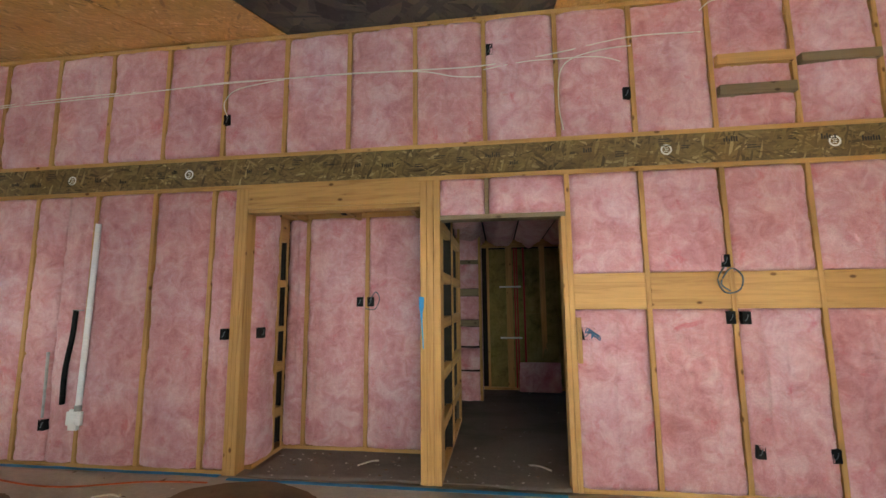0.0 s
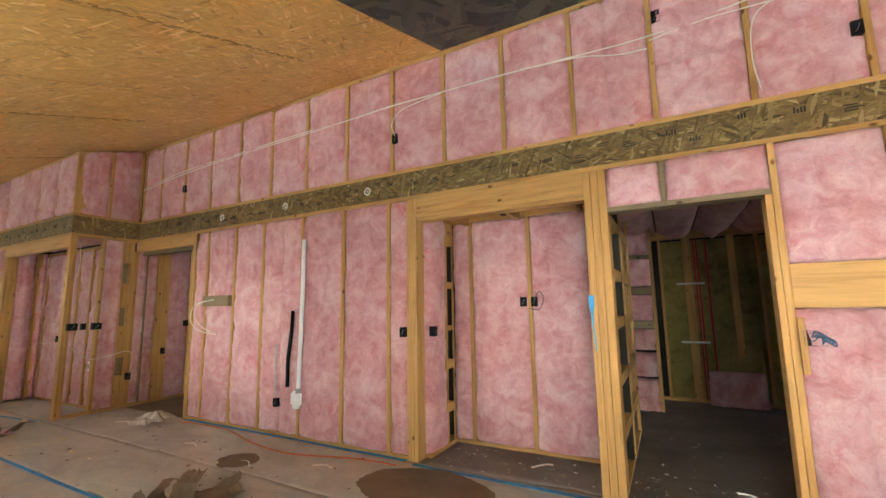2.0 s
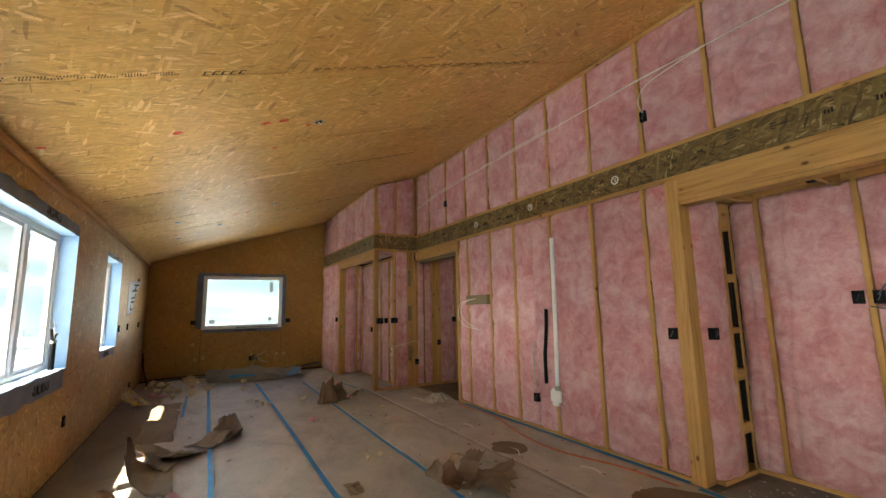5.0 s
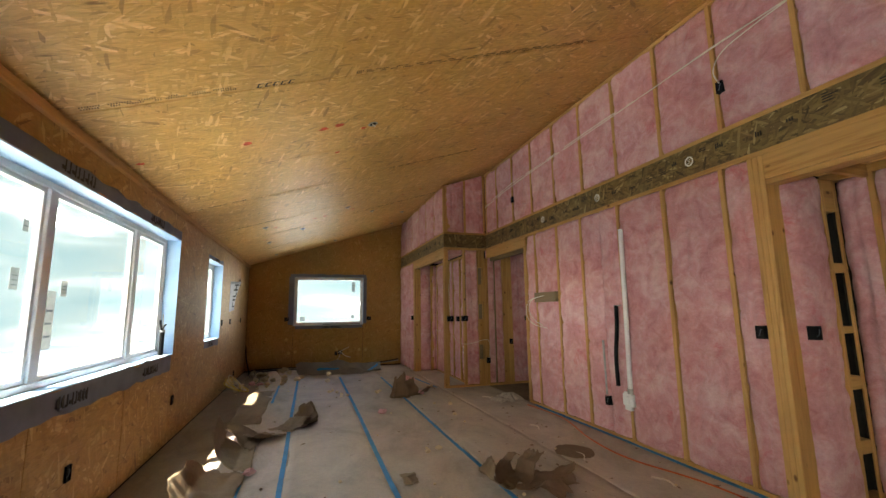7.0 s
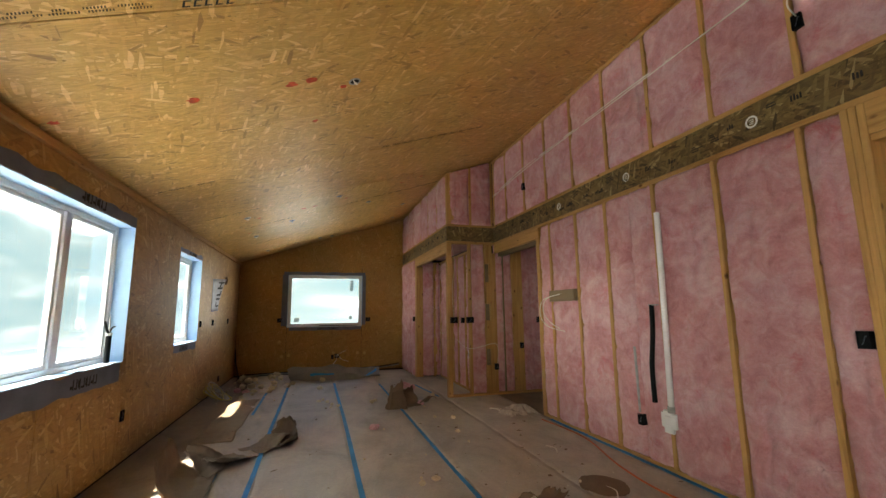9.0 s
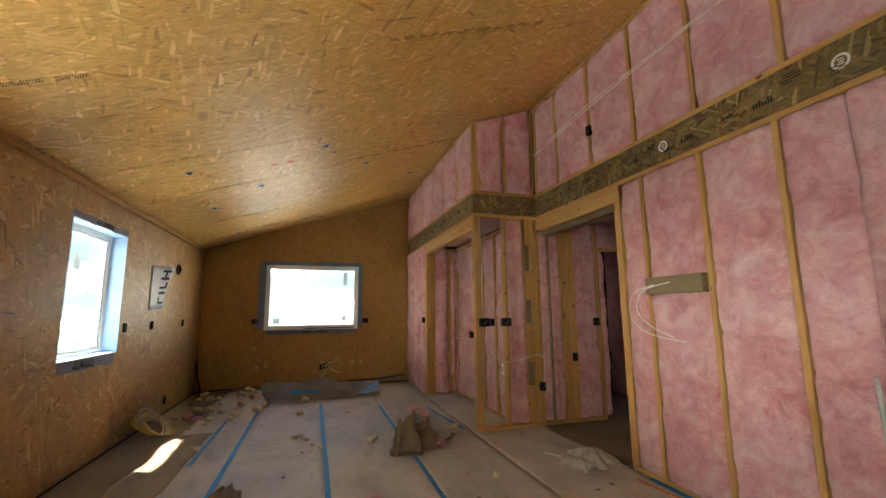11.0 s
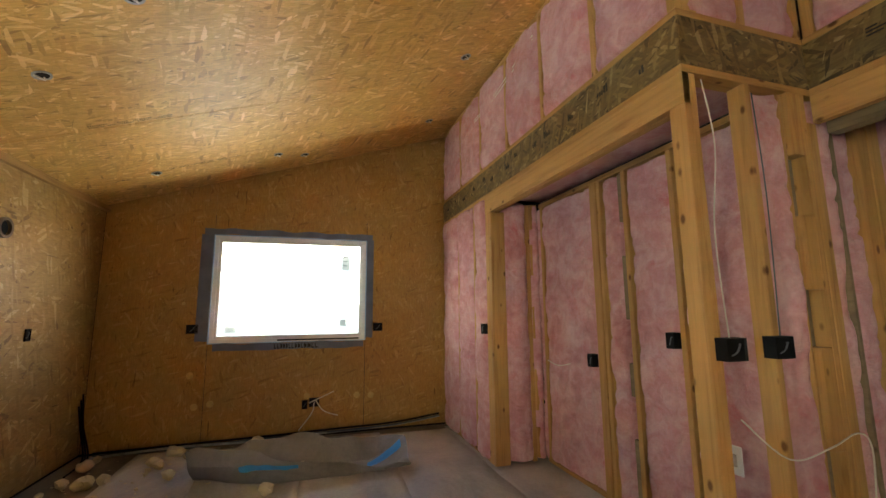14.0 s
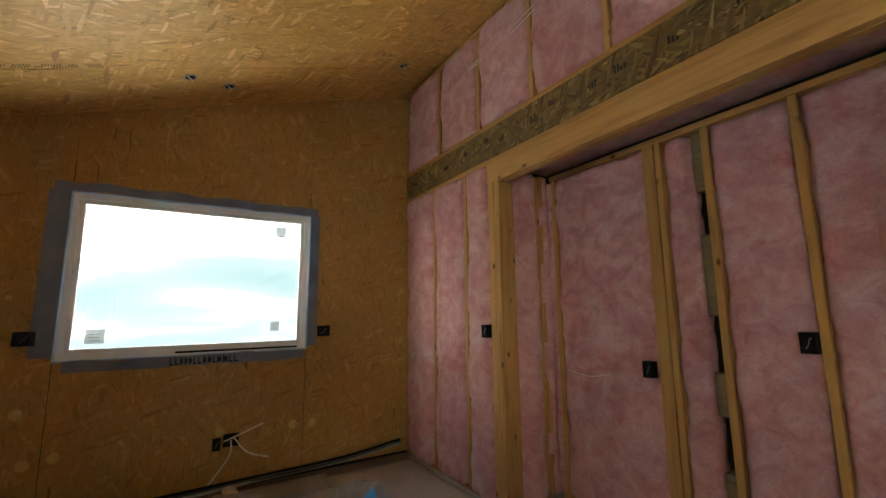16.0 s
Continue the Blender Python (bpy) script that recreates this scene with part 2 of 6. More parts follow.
m_glass, nt, b = mat_new("window_glass", 0.03)
tr = nt.nodes.new("ShaderNodeBsdfTransparent")
tr.inputs[0].default_value = (0.90, 0.985, 1.0, 1)
gl = nt.nodes.new("ShaderNodeBsdfGlossy")
gl.inputs["Roughness"].default_value = 0.02
lw = nd(nt, "ShaderNodeLayerWeight", Blend=0.5)
pw = nt.nodes.new("ShaderNodeMath")
pw.operation = "POWER"
pw.inputs[1].default_value = 4.0
nt.links.new(lw.outputs["Facing"], pw.inputs[0])
fr = nt.nodes.new("ShaderNodeMath")
fr.operation = "MULTIPLY_ADD"
fr.inputs[1].default_value, fr.inputs[2].default_value = 0.7, 0.04
nt.links.new(pw.outputs[0], fr.inputs[0])
ms = nt.nodes.new("ShaderNodeMixShader")
nt.links.new(fr.outputs[0], ms.inputs[0])
nt.links.new(tr.outputs[0], ms.inputs[1])
nt.links.new(gl.outputs[0], ms.inputs[2])
nt.links.new(ms.outputs[0], nt.nodes["Material Output"].inputs[0])
GLASS = m_glass

m_back, nt, b = mat_new("bright_hazy_distance", 1.0)
v = coords(nt, (0.045, 0.045, 0.24))
n1 = noise_tex(nt, v, 2.2, 2, 0.4, 0.4)
haze = ramp(nt, n1, [(0.30, (0.0185, 0.0245, 0.027)), (0.45, (0.025, 0.0290, 0.0305)), (0.54, (0.040, 0.043, 0.045)), (0.58, (0.25, 0.24, 0.235)), (0.64, (1, 0.93, 0.86))])
em = nd(nt, "ShaderNodeEmission", Strength=GLOW)
nt.links.new(haze, em.inputs[0])
nt.links.new(em.outputs[0], nt.nodes["Material Output"].inputs[0])
HAZE = m_back


# ---- builders ----
def part(name, bm, material, parent=None, label="", smooth=False):
    me = bpy.data.meshes.new(name)
    bm.to_mesh(me)
    bm.free()
    me.materials.append(material)
    if smooth:
        me.polygons.foreach_set("use_smooth", [True] * len(me.polygons))
    ob = new(name, me)
    if parent is not None:
        ob.parent = parent
    if label:
        tagged(ob, label)
    return ob


def thing(name, loc, label, category, group="", kind="", rz=0):
    ob = new(name)
    ob.matrix_world = pose(*loc, 0, 0, rz)
    ob.empty_display_size = 0.1
    return tagged(ob, label, category, group, kind)


def add_box(bm, lo, hi, bevel=0.0):
    lo, hi = Vector(lo), Vector(hi)
    size = hi - lo
    r = bmesh.ops.create_cube(bm, size=1, matrix=Matrix.Translation((lo + hi) / 2) @ Matrix.Diagonal((*size, 1)))
    if bevel:
        edges = list({e for vtx in r["verts"] for e in vtx.link_edges})
        bmesh.ops.bevel(bm, geom=edges, offset=bevel, segments=1, affect="EDGES")


def boxm(lo, hi, bevel=0.0):
    bm = bmesh.new()
    add_box(bm, [min(a, c) for a, c in zip(lo, hi)], [max(a, c) for a, c in zip(lo, hi)], bevel)
    return bm


def tube(pts, radius, closed=False, sides=8):
    """A bmesh tube that follows smooth points."""
    pts = [Vector(p) for p in pts]
    fine = []
    n = len(pts)
    for i in range(n if closed else n - 1):
        p0, p1, p2, p3 = (pts[(i + k) % n] if closed else pts[min(max(i + k, 0), n - 1)] for k in (-1, 0, 1, 2))
        for s in range(6):
            t = s / 6
            fine.append(0.5 * ((2 * p1) + (p2 - p0) * t + (2 * p0 - 5 * p1 + 4 * p2 - p3) * t * t + (3 * p1 - p0 - 3 * p2 + p3) * t ** 3))
    if not closed:
        fine.append(pts[-1])
    bm = bmesh.new()
    rings = []
    m = len(fine)
    for i, p in enumerate(fine):
        a = fine[(i + 1) % m] if closed or i < m - 1 else p
        c = fine[i - 1] if closed or i > 0 else p
        d = (a - c).normalized()
        up = Vector((0, 0, 1)) if abs(d.z) < 0.9 else Vector((1, 0, 0))
        s1 = d.cross(up).normalized()
        s2 = d.cross(s1)
        rings.append([bm.verts.new(p + radius * (math.cos(k * math.tau / sides) * s1 + math.sin(k * math.tau / sides) * s2)) for k in range(sides)])
    for i in range(m if closed else m - 1):
        r0, r1 = rings[i], rings[(i + 1) % m]
        for k in range(sides):
            bm.faces.new((r0[k], r0[(k + 1) % sides], r1[(k + 1) % sides], r1[k]))
    if not closed:
        bm.faces.new(rings[0])
        bm.faces.new(rings[-1][::-1])
    return bm


class Plane:
    """A wall's own axes: u along it, d into it from its face, z up."""
    def __init__(self, axis, at, into):
        self.axis, self.at, self.into = axis, at, into

    def p(self, u, d, z):
        if self.axis == "y":
            return (u, self.at + self.into * d, z)
        return (self.at + self.into * d, u, z)


def wood(parent, name, pl, u0, u1, d0, d1, z0, z1, grain="z", material=None, bevel=0.003, label=""):
    if grain == "u":
        axis = 0 if pl.axis == "y" else 1
    elif grain == "d":
        axis = 1 if pl.axis == "y" else 0
    else:
        axis = 2
    return part(name, boxm(pl.p(u0, d0, z0), pl.p(u1, d1, z1), bevel), material or WOOD[axis], parent, label)


def batt(parent, pl, u0, u1, z0, z1, bulge=0.012, back=0.11, seed=0, material=None, ragged=0.006, z1b=None):
    """A fibrous slab pressed between two studs: puffed face, tucked ragged edges that lap the studs, folds and kerfs."""
    rnd = random.Random(seed)
    w, h = u1 - u0, z1 - z0
    nu, nz = max(6, int(w / 0.019)), max(6, int(h / 0.024))
    off = Vector((rnd.uniform(0, 90), rnd.uniform(0, 90), rnd.uniform(0, 90)))
    crease_u, crease_a = rnd.uniform(0.15, 0.85), rnd.uniform(-0.25, 0.25)
    deep = rnd.choice((0, 0, 0.008, 0.016, 0.024))
    kerf = rnd.choice((-1, -1, rnd.uniform(0.12, 0.88)))
    loose = ragged > 0.02
    lap = min(0.003 if loose else 0.012, 0.06 * w)
    rag = min(0.5 * lap + (0.6 if loose else 0.25) * ragged, 0.08 * w)
    bm = bmesh.new()
    grid = []
    for j in range(nz + 1):
        row = []
        for i in range(nu + 1):
            s, t = i / nu, j / nz
            top = z1 if z1b is None else z1 + (z1b - z1) * s
            u = u0 + w * s
            z = z0 + (top - z0) * t
            p = Vector((u, z, 0)) + off
            q = p + 0.05 * noise.noise_vector(p * 3.5)
            side = 1 if s < 0.5 else -1
            edge_n = noise.noise(Vector((side * 7, z * 4.5, seed))) + 0.6 * noise.noise(Vector((side * 7, z * 15, seed)))
            u -= side * (lap + rag * edge_n) * max(0, 1 - min(s, 1 - s) * w / 0.05)
            z += (-1 if t < 0.5 else 1) * 0.006 * (noise.noise(Vector((u * 7, t * 9, seed)))) * max(0, 1 - min(t, 1 - t) * h / 0.05)
            e_u = min(s, 1 - s) * w
            e_z = min(t, 1 - t) * h
            tuck = 0.030 * math.exp(-e_u / 0.012) + 0.016 * math.exp(-e_z / 0.014)
            n1 = noise.noise(Vector((q.x * 5.0, q.y * 2.6, 1.5)))
            n2 = noise.noise(Vector((q.x * 9.0, q.y * 6.0, 8.5)))
            groove = 0.016 * math.exp(-(n1 / 0.07) ** 2) * max(0.0, 0.4 + noise.noise(p * 1.7)) + (0.014 if loose else 0.007) * math.exp(-(n2 / 0.08) ** 2)
            soft = noise.fractal(q * 2.4, 1.0, 2.0, 3) * 0.020 + noise.noise(q * 13) * 0.006 + noise.noise(q * 27) * 0.003
            line = abs(s - crease_u - crease_a * (t - 0.5) + 0.06 * noise.noise(p * 2))
            crease = deep * math.exp(-(line * w / 0.014) ** 2)
            if kerf > 0:
                crease += 0.018 * math.exp(-(((t - kerf) * h + 0.02 * noise.noise(Vector((u * 4, seed, 0)))) / 0.012) ** 2)
            d = 0.006 - (bulge + 0.006) * (1 - math.exp(-e_u / 0.05)) - soft + tuck + groove + crease
            row.append(bm.verts.new(pl.p(u, d, z)))
        grid.append(row)
    for j in range(nz):
        for i in range(nu):
            q = (grid[j][i], grid[j][i + 1], grid[j + 1][i + 1], grid[j + 1][i])
            bm.faces.new(q)
    edge = grid[0] + [r[-1] for r in grid[1:]] + grid[-1][-2::-1] + [r[0] for r in grid[-2:0:-1]]
    ring = []
    for vtx in edge:
        c = vtx.co.copy()
        if pl.axis == "y":
            c.y = pl.at + pl.into * back
        else:
            c.x = pl.at + pl.into * back
        ring.append(bm.verts.new(c))
    k = len(edge)
    for i in range(k):
        bm.faces.new((edge[i], ring[i], ring[(i + 1) % k], edge[(i + 1) % k]))
    bmesh.ops.recalc_face_normals(bm, faces=bm.faces)
    return part("insulation_batt", bm, material or PINK, parent, "", True)


def wall_base(name, pl, u0, u1, z0, z1, label, d0=0.142, d1=0.16, material=None):
    ob = part(name, boxm(pl.p(u0, d0, z0), pl.p(u1, d1, z1)), material or DARK)
    return tagged(ob, label, "wall", "", "structure")


def stud_bays(parent, pl, edges, z0, z1, seed, bulge=0.012, slope=None):
    """Fill between stud edges (pairs of u) with batts."""
    for i, (a, c) in enumerate(edges):
        if slope:
            batt(parent, pl, a, c, z0, slope(a), bulge, seed=seed + i, z1b=slope(c))
        else:
            batt(parent, pl, a, c, z0, z1, bulge, seed=seed + i)


def ceil_z(y):
    return 2.855 + 0.322 * y


Y1, Y2, XJ, XE, YL, XR = 3.385, 2.545, -7.26, -10.975, -1.15, 4.6
B0, B1 = 2.50, 2.745      # the strand-board beam
MAIN = Plane("y", Y1, 1)
SECOND = Plane("y", Y2, 1)
JOG = Plane("x", XJ, -1)
LEFT = Plane("y", YL, -1)
END = Plane("x", XE, -1)

# ---- ground and distance ----
ground = part("ground", boxm((-90, -90, -0.8), (90, 90, -0.5)), SNOW)
tagged(ground, "pale sunlit open ground around the house", "ground", "", "structure")
bm = bmesh.new()
add_box(bm, (-70, -15.2, -0.5), (50, -15, 13))
add_box(bm, (-33.2, -14.9, -0.5), (-33, 60, 6.5))
add_box(bm, (24, -14.9, -0.5), (24.2, 60, 6.5))
tagged(part("backdrop", bm, HAZE), "overexposed white and pale cyan hazy distance", "backdrop", "", "structure")

# ---- floor ----
floor = part("floor", boxm((XE - 0.2, YL - 0.2, -0.2), (XR + 0.2, 8.2, -0.006)), SUBFLOOR)
tagged(floor, "dark bare wooden subfloor with scattered dust", "floor", "", "structure")


def paper_rise(x, y, seed, amp=0.006):
    """Height of a laid paper strip: low swells and long shallow wrinkles."""
    p = Vector((x + seed * 3.1, y + seed * 7.7, 0))
    ridge = max(0, noise.noise(Vector((p.x * 0.8, p.y * 3.4, 1))) - 0.25)
    cross = max(0, noise.noise(Vector((p.x * 4.5, p.y * 1.3, 6))) - 0.3)
    return 0.004 + amp * (1 + noise.noise(p * 2.5)) * 0.5 + 0.022 * ridge ** 1.3 + 0.018 * cross ** 1.3


def paper_sheet(name, x0, x1, y0, y1, seed, material, z=0.0, ragged=0.05, amp=0.006):
    """A laid floor paper with low wrinkles and a torn edge."""
    nx, ny = max(4, int((x1 - x0) / 0.06)), max(4, int((y1 - y0) / 0.06))
    bm = bmesh.new()
    g = []
    for j in range(ny + 1):
        row = []
        for i in range(nx + 1):
            x, y = x0 + (x1 - x0) * i / nx, y0 + (y1 - y0) * j / ny
            p = Vector((x + seed * 3.1, y + seed * 7.7, 0))
            if j in (0, ny):
                y += ragged * noise.fractal(p * 1.7, 1, 2, 3)
            row.append(bm.verts.new((x, y, z + paper_rise(x, y, seed, amp))))
        g.append(row)
    for j in range(ny):
        for i in range(nx):
            bm.faces.new((g[j][i], g[j][i + 1], g[j + 1][i + 1], g[j + 1][i]))
    r = bmesh.ops.extrude_face_region(bm, geom=bm.faces[:])
    for vtx in r["geom"]:
        if isinstance(vtx, bmesh.types.BMVert):
            vtx.co.z -= 0.003
    bmesh.ops.recalc_face_normals(bm, faces=bm.faces)
    return part(name, bm, material, None, "", True)


SHEETS = ((-0.62, 0.1), (0.09, 0.9), (0.88, 1.72), (1.7, 2.5), (2.49, 3.36))
for i, (a, c) in enumerate(SHEETS):
    o = paper_sheet("floor_paper", XE + 0.12 + 0.09 * (i % 2), XR, a, c, i + 1, PAPER, 0.0015 * (i % 2), 0.02)
    tagged(o, "grey-brown protective paper strip laid on the floor", "floor paper", "floor paper strips", "structure")
o = paper_sheet("floor_paper", -2.1, 3.0, 3.4, 7.0, 9, paper_mat("dark_corridor_paper", (0.26, 0.22, 0.195)), -0.004)
tagged(o, "darker paper on the alcove and corridor floor", "floor paper", "floor paper strips", "structure")


def tape_strip(x0, x1, y, wdt=0.048, slant=0.0):
    n = max(4, int((x1 - x0) / 0.06))
    bm = bmesh.new()
    prev = None
    for i in range(n + 1):
        x = x0 + (x1 - x0) * i / n
        yy = y + slant * (x - x0) + 0.012 * noise.noise(Vector((x * 0.7, y * 5, 0)))
        half = wdt / 2 * (1 + 0.12 * noise.noise(Vector((x * 9, y, 4))))
        cur = []
        for side in (-1, 0, 1):
            ye = yy + side * half
            top = max([paper_rise(x, ye, k + 1) for k, (a, c) in enumerate(SHEETS) if a - 0.06 < ye < c + 0.06] or [0.004])
            cur.append(bm.verts.new((x, ye, top + 0.0055)))
        if prev:
            bm.faces.new((prev[0], cur[0], cur[1], prev[1]))
            bm.faces.new((prev[1], cur[1], cur[2], prev[2]))
        prev = cur
    r = bmesh.ops.extrude_face_region(bm, geom=bm.faces[:])
    for vtx in r["geom"]:
        if isinstance(vtx, bmesh.types.BMVert):
            vtx.co.z -= 0.002
    bmesh.ops.recalc_face_normals(bm, faces=bm.faces)
    o = part("masking_tape", bm, TAPE)
    return tagged(o, "blue masking tape strip over the paper seam", "tape", "blue floor tape")


# ---- ceiling ----
def ceiling_piece(bm, x0, x1, y0, y1):
    vs = [bm.verts.new((x, y, ceil_z(y) + dz)) for dz in (0, 0.012) for x, y in ((x0, y0), (x1, y0), (x1, y1), (x0, y1))]
    bm.faces.new(vs[3::-1])
    bm.faces.new(vs[4:])
    for i in range(4):
        bm.faces.new((vs[i], vs[(i + 1) % 4], vs[4 + (i + 1) % 4], vs[4 + i]))


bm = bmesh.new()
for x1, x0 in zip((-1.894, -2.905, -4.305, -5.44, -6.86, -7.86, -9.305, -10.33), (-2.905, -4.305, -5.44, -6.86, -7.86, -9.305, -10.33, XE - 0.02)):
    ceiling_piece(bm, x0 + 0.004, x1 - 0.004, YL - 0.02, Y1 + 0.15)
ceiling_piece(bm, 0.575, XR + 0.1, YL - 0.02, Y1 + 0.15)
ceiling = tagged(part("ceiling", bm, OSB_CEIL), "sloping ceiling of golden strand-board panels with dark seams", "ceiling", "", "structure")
bm = bmesh.new()
ceiling_piece(bm, -1.891, 0.572, YL - 0.02, Y1 + 0.15)
tagged(part("ceiling_dark", bm, PLY_DARK), "grey weathered board panel in the sloping ceiling", "ceiling", "", "structure")
bm = bmesh.new()
x0, x1, y0, y1 = XE - 0.6, XR + 0.6, -1.72, 9
vs = [bm.verts.new((x, y, ceil_z(y) + dz)) for dz in (0.014, 0.3) for x, y in ((x0, y0), (x1, y0), (x1, y1), (x0, y1))]
bm.faces.new(vs[3::-1])
bm.faces.new(vs[4:])
for i in range(4):
    bm.faces.new((vs[i], vs[(i + 1) % 4], vs[4 + (i + 1) % 4], vs[4 + i]))
roof = tagged(part("roof", bm, DARK), "thick roof slab with a white soffit", "roof", "", "structure")
bm = bmesh.new()
vs = [bm.verts.new((x, y, ceil_z(y) + dz)) for dz in (-0.012, 0.01) for x, y in ((x0, y0), (x1, y0), (x1, -1.36), (x0, -1.36))]
bm.faces.new(vs[3::-1])
bm.faces.new(vs[4:])
for i in range(4):
    bm.faces.new((vs[i], vs[(i + 1) % 4], vs[4 + (i + 1) % 4], vs[4 + i]))
part("soffit", bm, VINYL, roof, "white soffit board")


# ---- outer walls ----
def holed_wall(name, pl, u0, u1, ztop, holes, d0, d1, material, label):
    """A thick wall with rectangular openings through it, cut into upright strips."""
    cuts = sorted({u0, u1, *[h for q in holes for h in q[:2]]})
    bm = bmesh.new()
    for a, c in zip(cuts, cuts[1:]):
        mid = (a + c) / 2
        hs = [q for q in holes if q[0] <= mid <= q[1]]
        spans = [(-0.2, ztop)] if not hs else [(-0.2, hs[0][2]), (hs[0][3], ztop)]
        for s0, s1 in spans:
            if s1 - s0 > 0.01:
                add_box(bm, [min(q) for q in zip(pl.p(a, d0, s0), pl.p(c, d1, s1))], [max(q) for q in zip(pl.p(a, d0, s0), pl.p(c, d1, s1))])
    bmesh.ops.remove_doubles(bm, verts=bm.verts, dist=1e-5)
    return tagged(part(name, bm, material), label, "wall", "", "structure")


W1 = (-5.36, -2.25, 0.93, 2.165)
W2 = (-7.80, -6.76, 0.965, 2.14)
W3 = (-0.118, 1.554, 1.03, 2.222)
DOORP = (-0.2, 4.0, 0.0, 2.15)
wall_left = holed_wall("wall_left", LEFT, XE - 0.2, XR + 0.2, 2.42, [W2, W1, DOORP], 0.012, 0.2, DARK, "outer wall of golden strand board with window openings")
wall_end = holed_wall("wall_end", END, YL - 0.2, 8.2, 2.45, [W3, (4.3, 4.8, 1.1, 1.8)], 0.012, 0.2, DARK, "end wall of golden strand board with a window opening")


def panel_face(parent, pl, u0, u1, z0, z1, material, slope=None):
    """One strand-board sheet on a wall, its top cut to the ceiling."""
    bm = bmesh.new()
    tops = (slope(u0), slope(u1)) if slope else (z1, z1)
    a = [bm.verts.new(pl.p(u, d, z)) for d in (0, 0.0115) for u, z in ((u0, z0), (u1, z0), (u1, tops[1]), (u0, tops[0]))]
    bm.faces.new(a[:4])
    bm.faces.new(a[4:])
    for i in range(4):
        bm.faces.new((a[i], a[(i + 1) % 4], a[4 + (i + 1) % 4], a[4 + i]))
    bmesh.ops.recalc_face_normals(bm, faces=bm.faces)
    return part("panel", bm, material, parent)


G = 0.003
lz = ceil_z(YL) + 0.005
for a, c, z0, z1 in ((XE, W2[0], 0.02, lz), (W2[0], W2[1], 0.02, W2[2]), (W2[0], W2[1], W2[3], lz), (W2[1], -5.42, 0.02, lz), (-5.42, W1[0], 0.02, lz),
                     (W1[0], -4.18, 0.02, W1[2]), (-4.18, -2.96, 0.02, W1[2]), (-2.96, W1[1], 0.02, W1[2]), (W1[0], -4.18, W1[3], lz), (-4.18, W1[1], W1[3], lz), (W1[1], -1.0, 0.02, lz), (-1.0, DOORP[0], 0.02, lz), (DOORP[0], DOORP[1], DOORP[3], lz), (DOORP[1], XR, 0.02, lz)):
    panel_face(wall_left, LEFT, a + G, c - G, z0, z1, OSB_WALL)
for a, c, z0, z1 in ((YL, W3[0], 0.02, None), (W3[0], W3[1], 0.02, W3[2]), (W3[0], W3[1], W3[3], None), (W3[1], Y2 + 0.1, 0.02, None)):
    panel_face(wall_end, END, a + G, c - G, z0, z1 or 3, OSB_END, None if z1 else ceil_z)
RIGHT = Plane("x", XR, 1)
DOORR = (5.6, 6.4, 0.9, 1.8)
wall_right = holed_wall("wall_right", RIGHT, YL - 0.2, 8.2, 2.45, [DOORR], 0.0, 0.2, OSB_END, "plain strand-board wall closing the room, with a wide glazed opening")


def gable(parent, x, y0, y1, z0, material):
    """The part of a wall above the eaves, cut to the roof's slope."""
    bm = bmesh.new()
    vs = [bm.verts.new((x + dx, y, z)) for dx in (0, 0.18) for y, z in ((y0, z0), (y1, z0), (y1, ceil_z(y1) + 0.05), (y0, ceil_z(y0) + 0.05))]
    bm.faces.new(vs[:4])
    bm.faces.new(vs[4:])
    for i in range(4):
        bm.faces.new((vs[i], vs[(i + 1) % 4], vs[4 + (i + 1) % 4], vs[4 + i]))
    bmesh.ops.recalc_face_normals(bm, faces=bm.faces)
    return part("gable", bm, material, parent)


gable(wall_right, XR, YL - 0.2, 8.2, 2.45, OSB_END)
gable(wall_end, XE - 0.196, YL - 0.2, 8.2, 2.45, OSB_END)
wall_back = part("wall_back", boxm((XE - 0.2, 8.0, -0.2), (XR + 0.2, 8.2, 5.5)), DARK)
tagged(wall_back, "plain dark wall closing the back rooms", "wall", "", "structure")
part("trim", boxm((XE, YL, lz - 0.075), (XR, YL + 0.04, lz - 0.02), 0.004), WOOD[0])
tagged(bpy.data.objects["trim"], "pale wooden batten where wall meets ceiling", "trim", "", "structure")


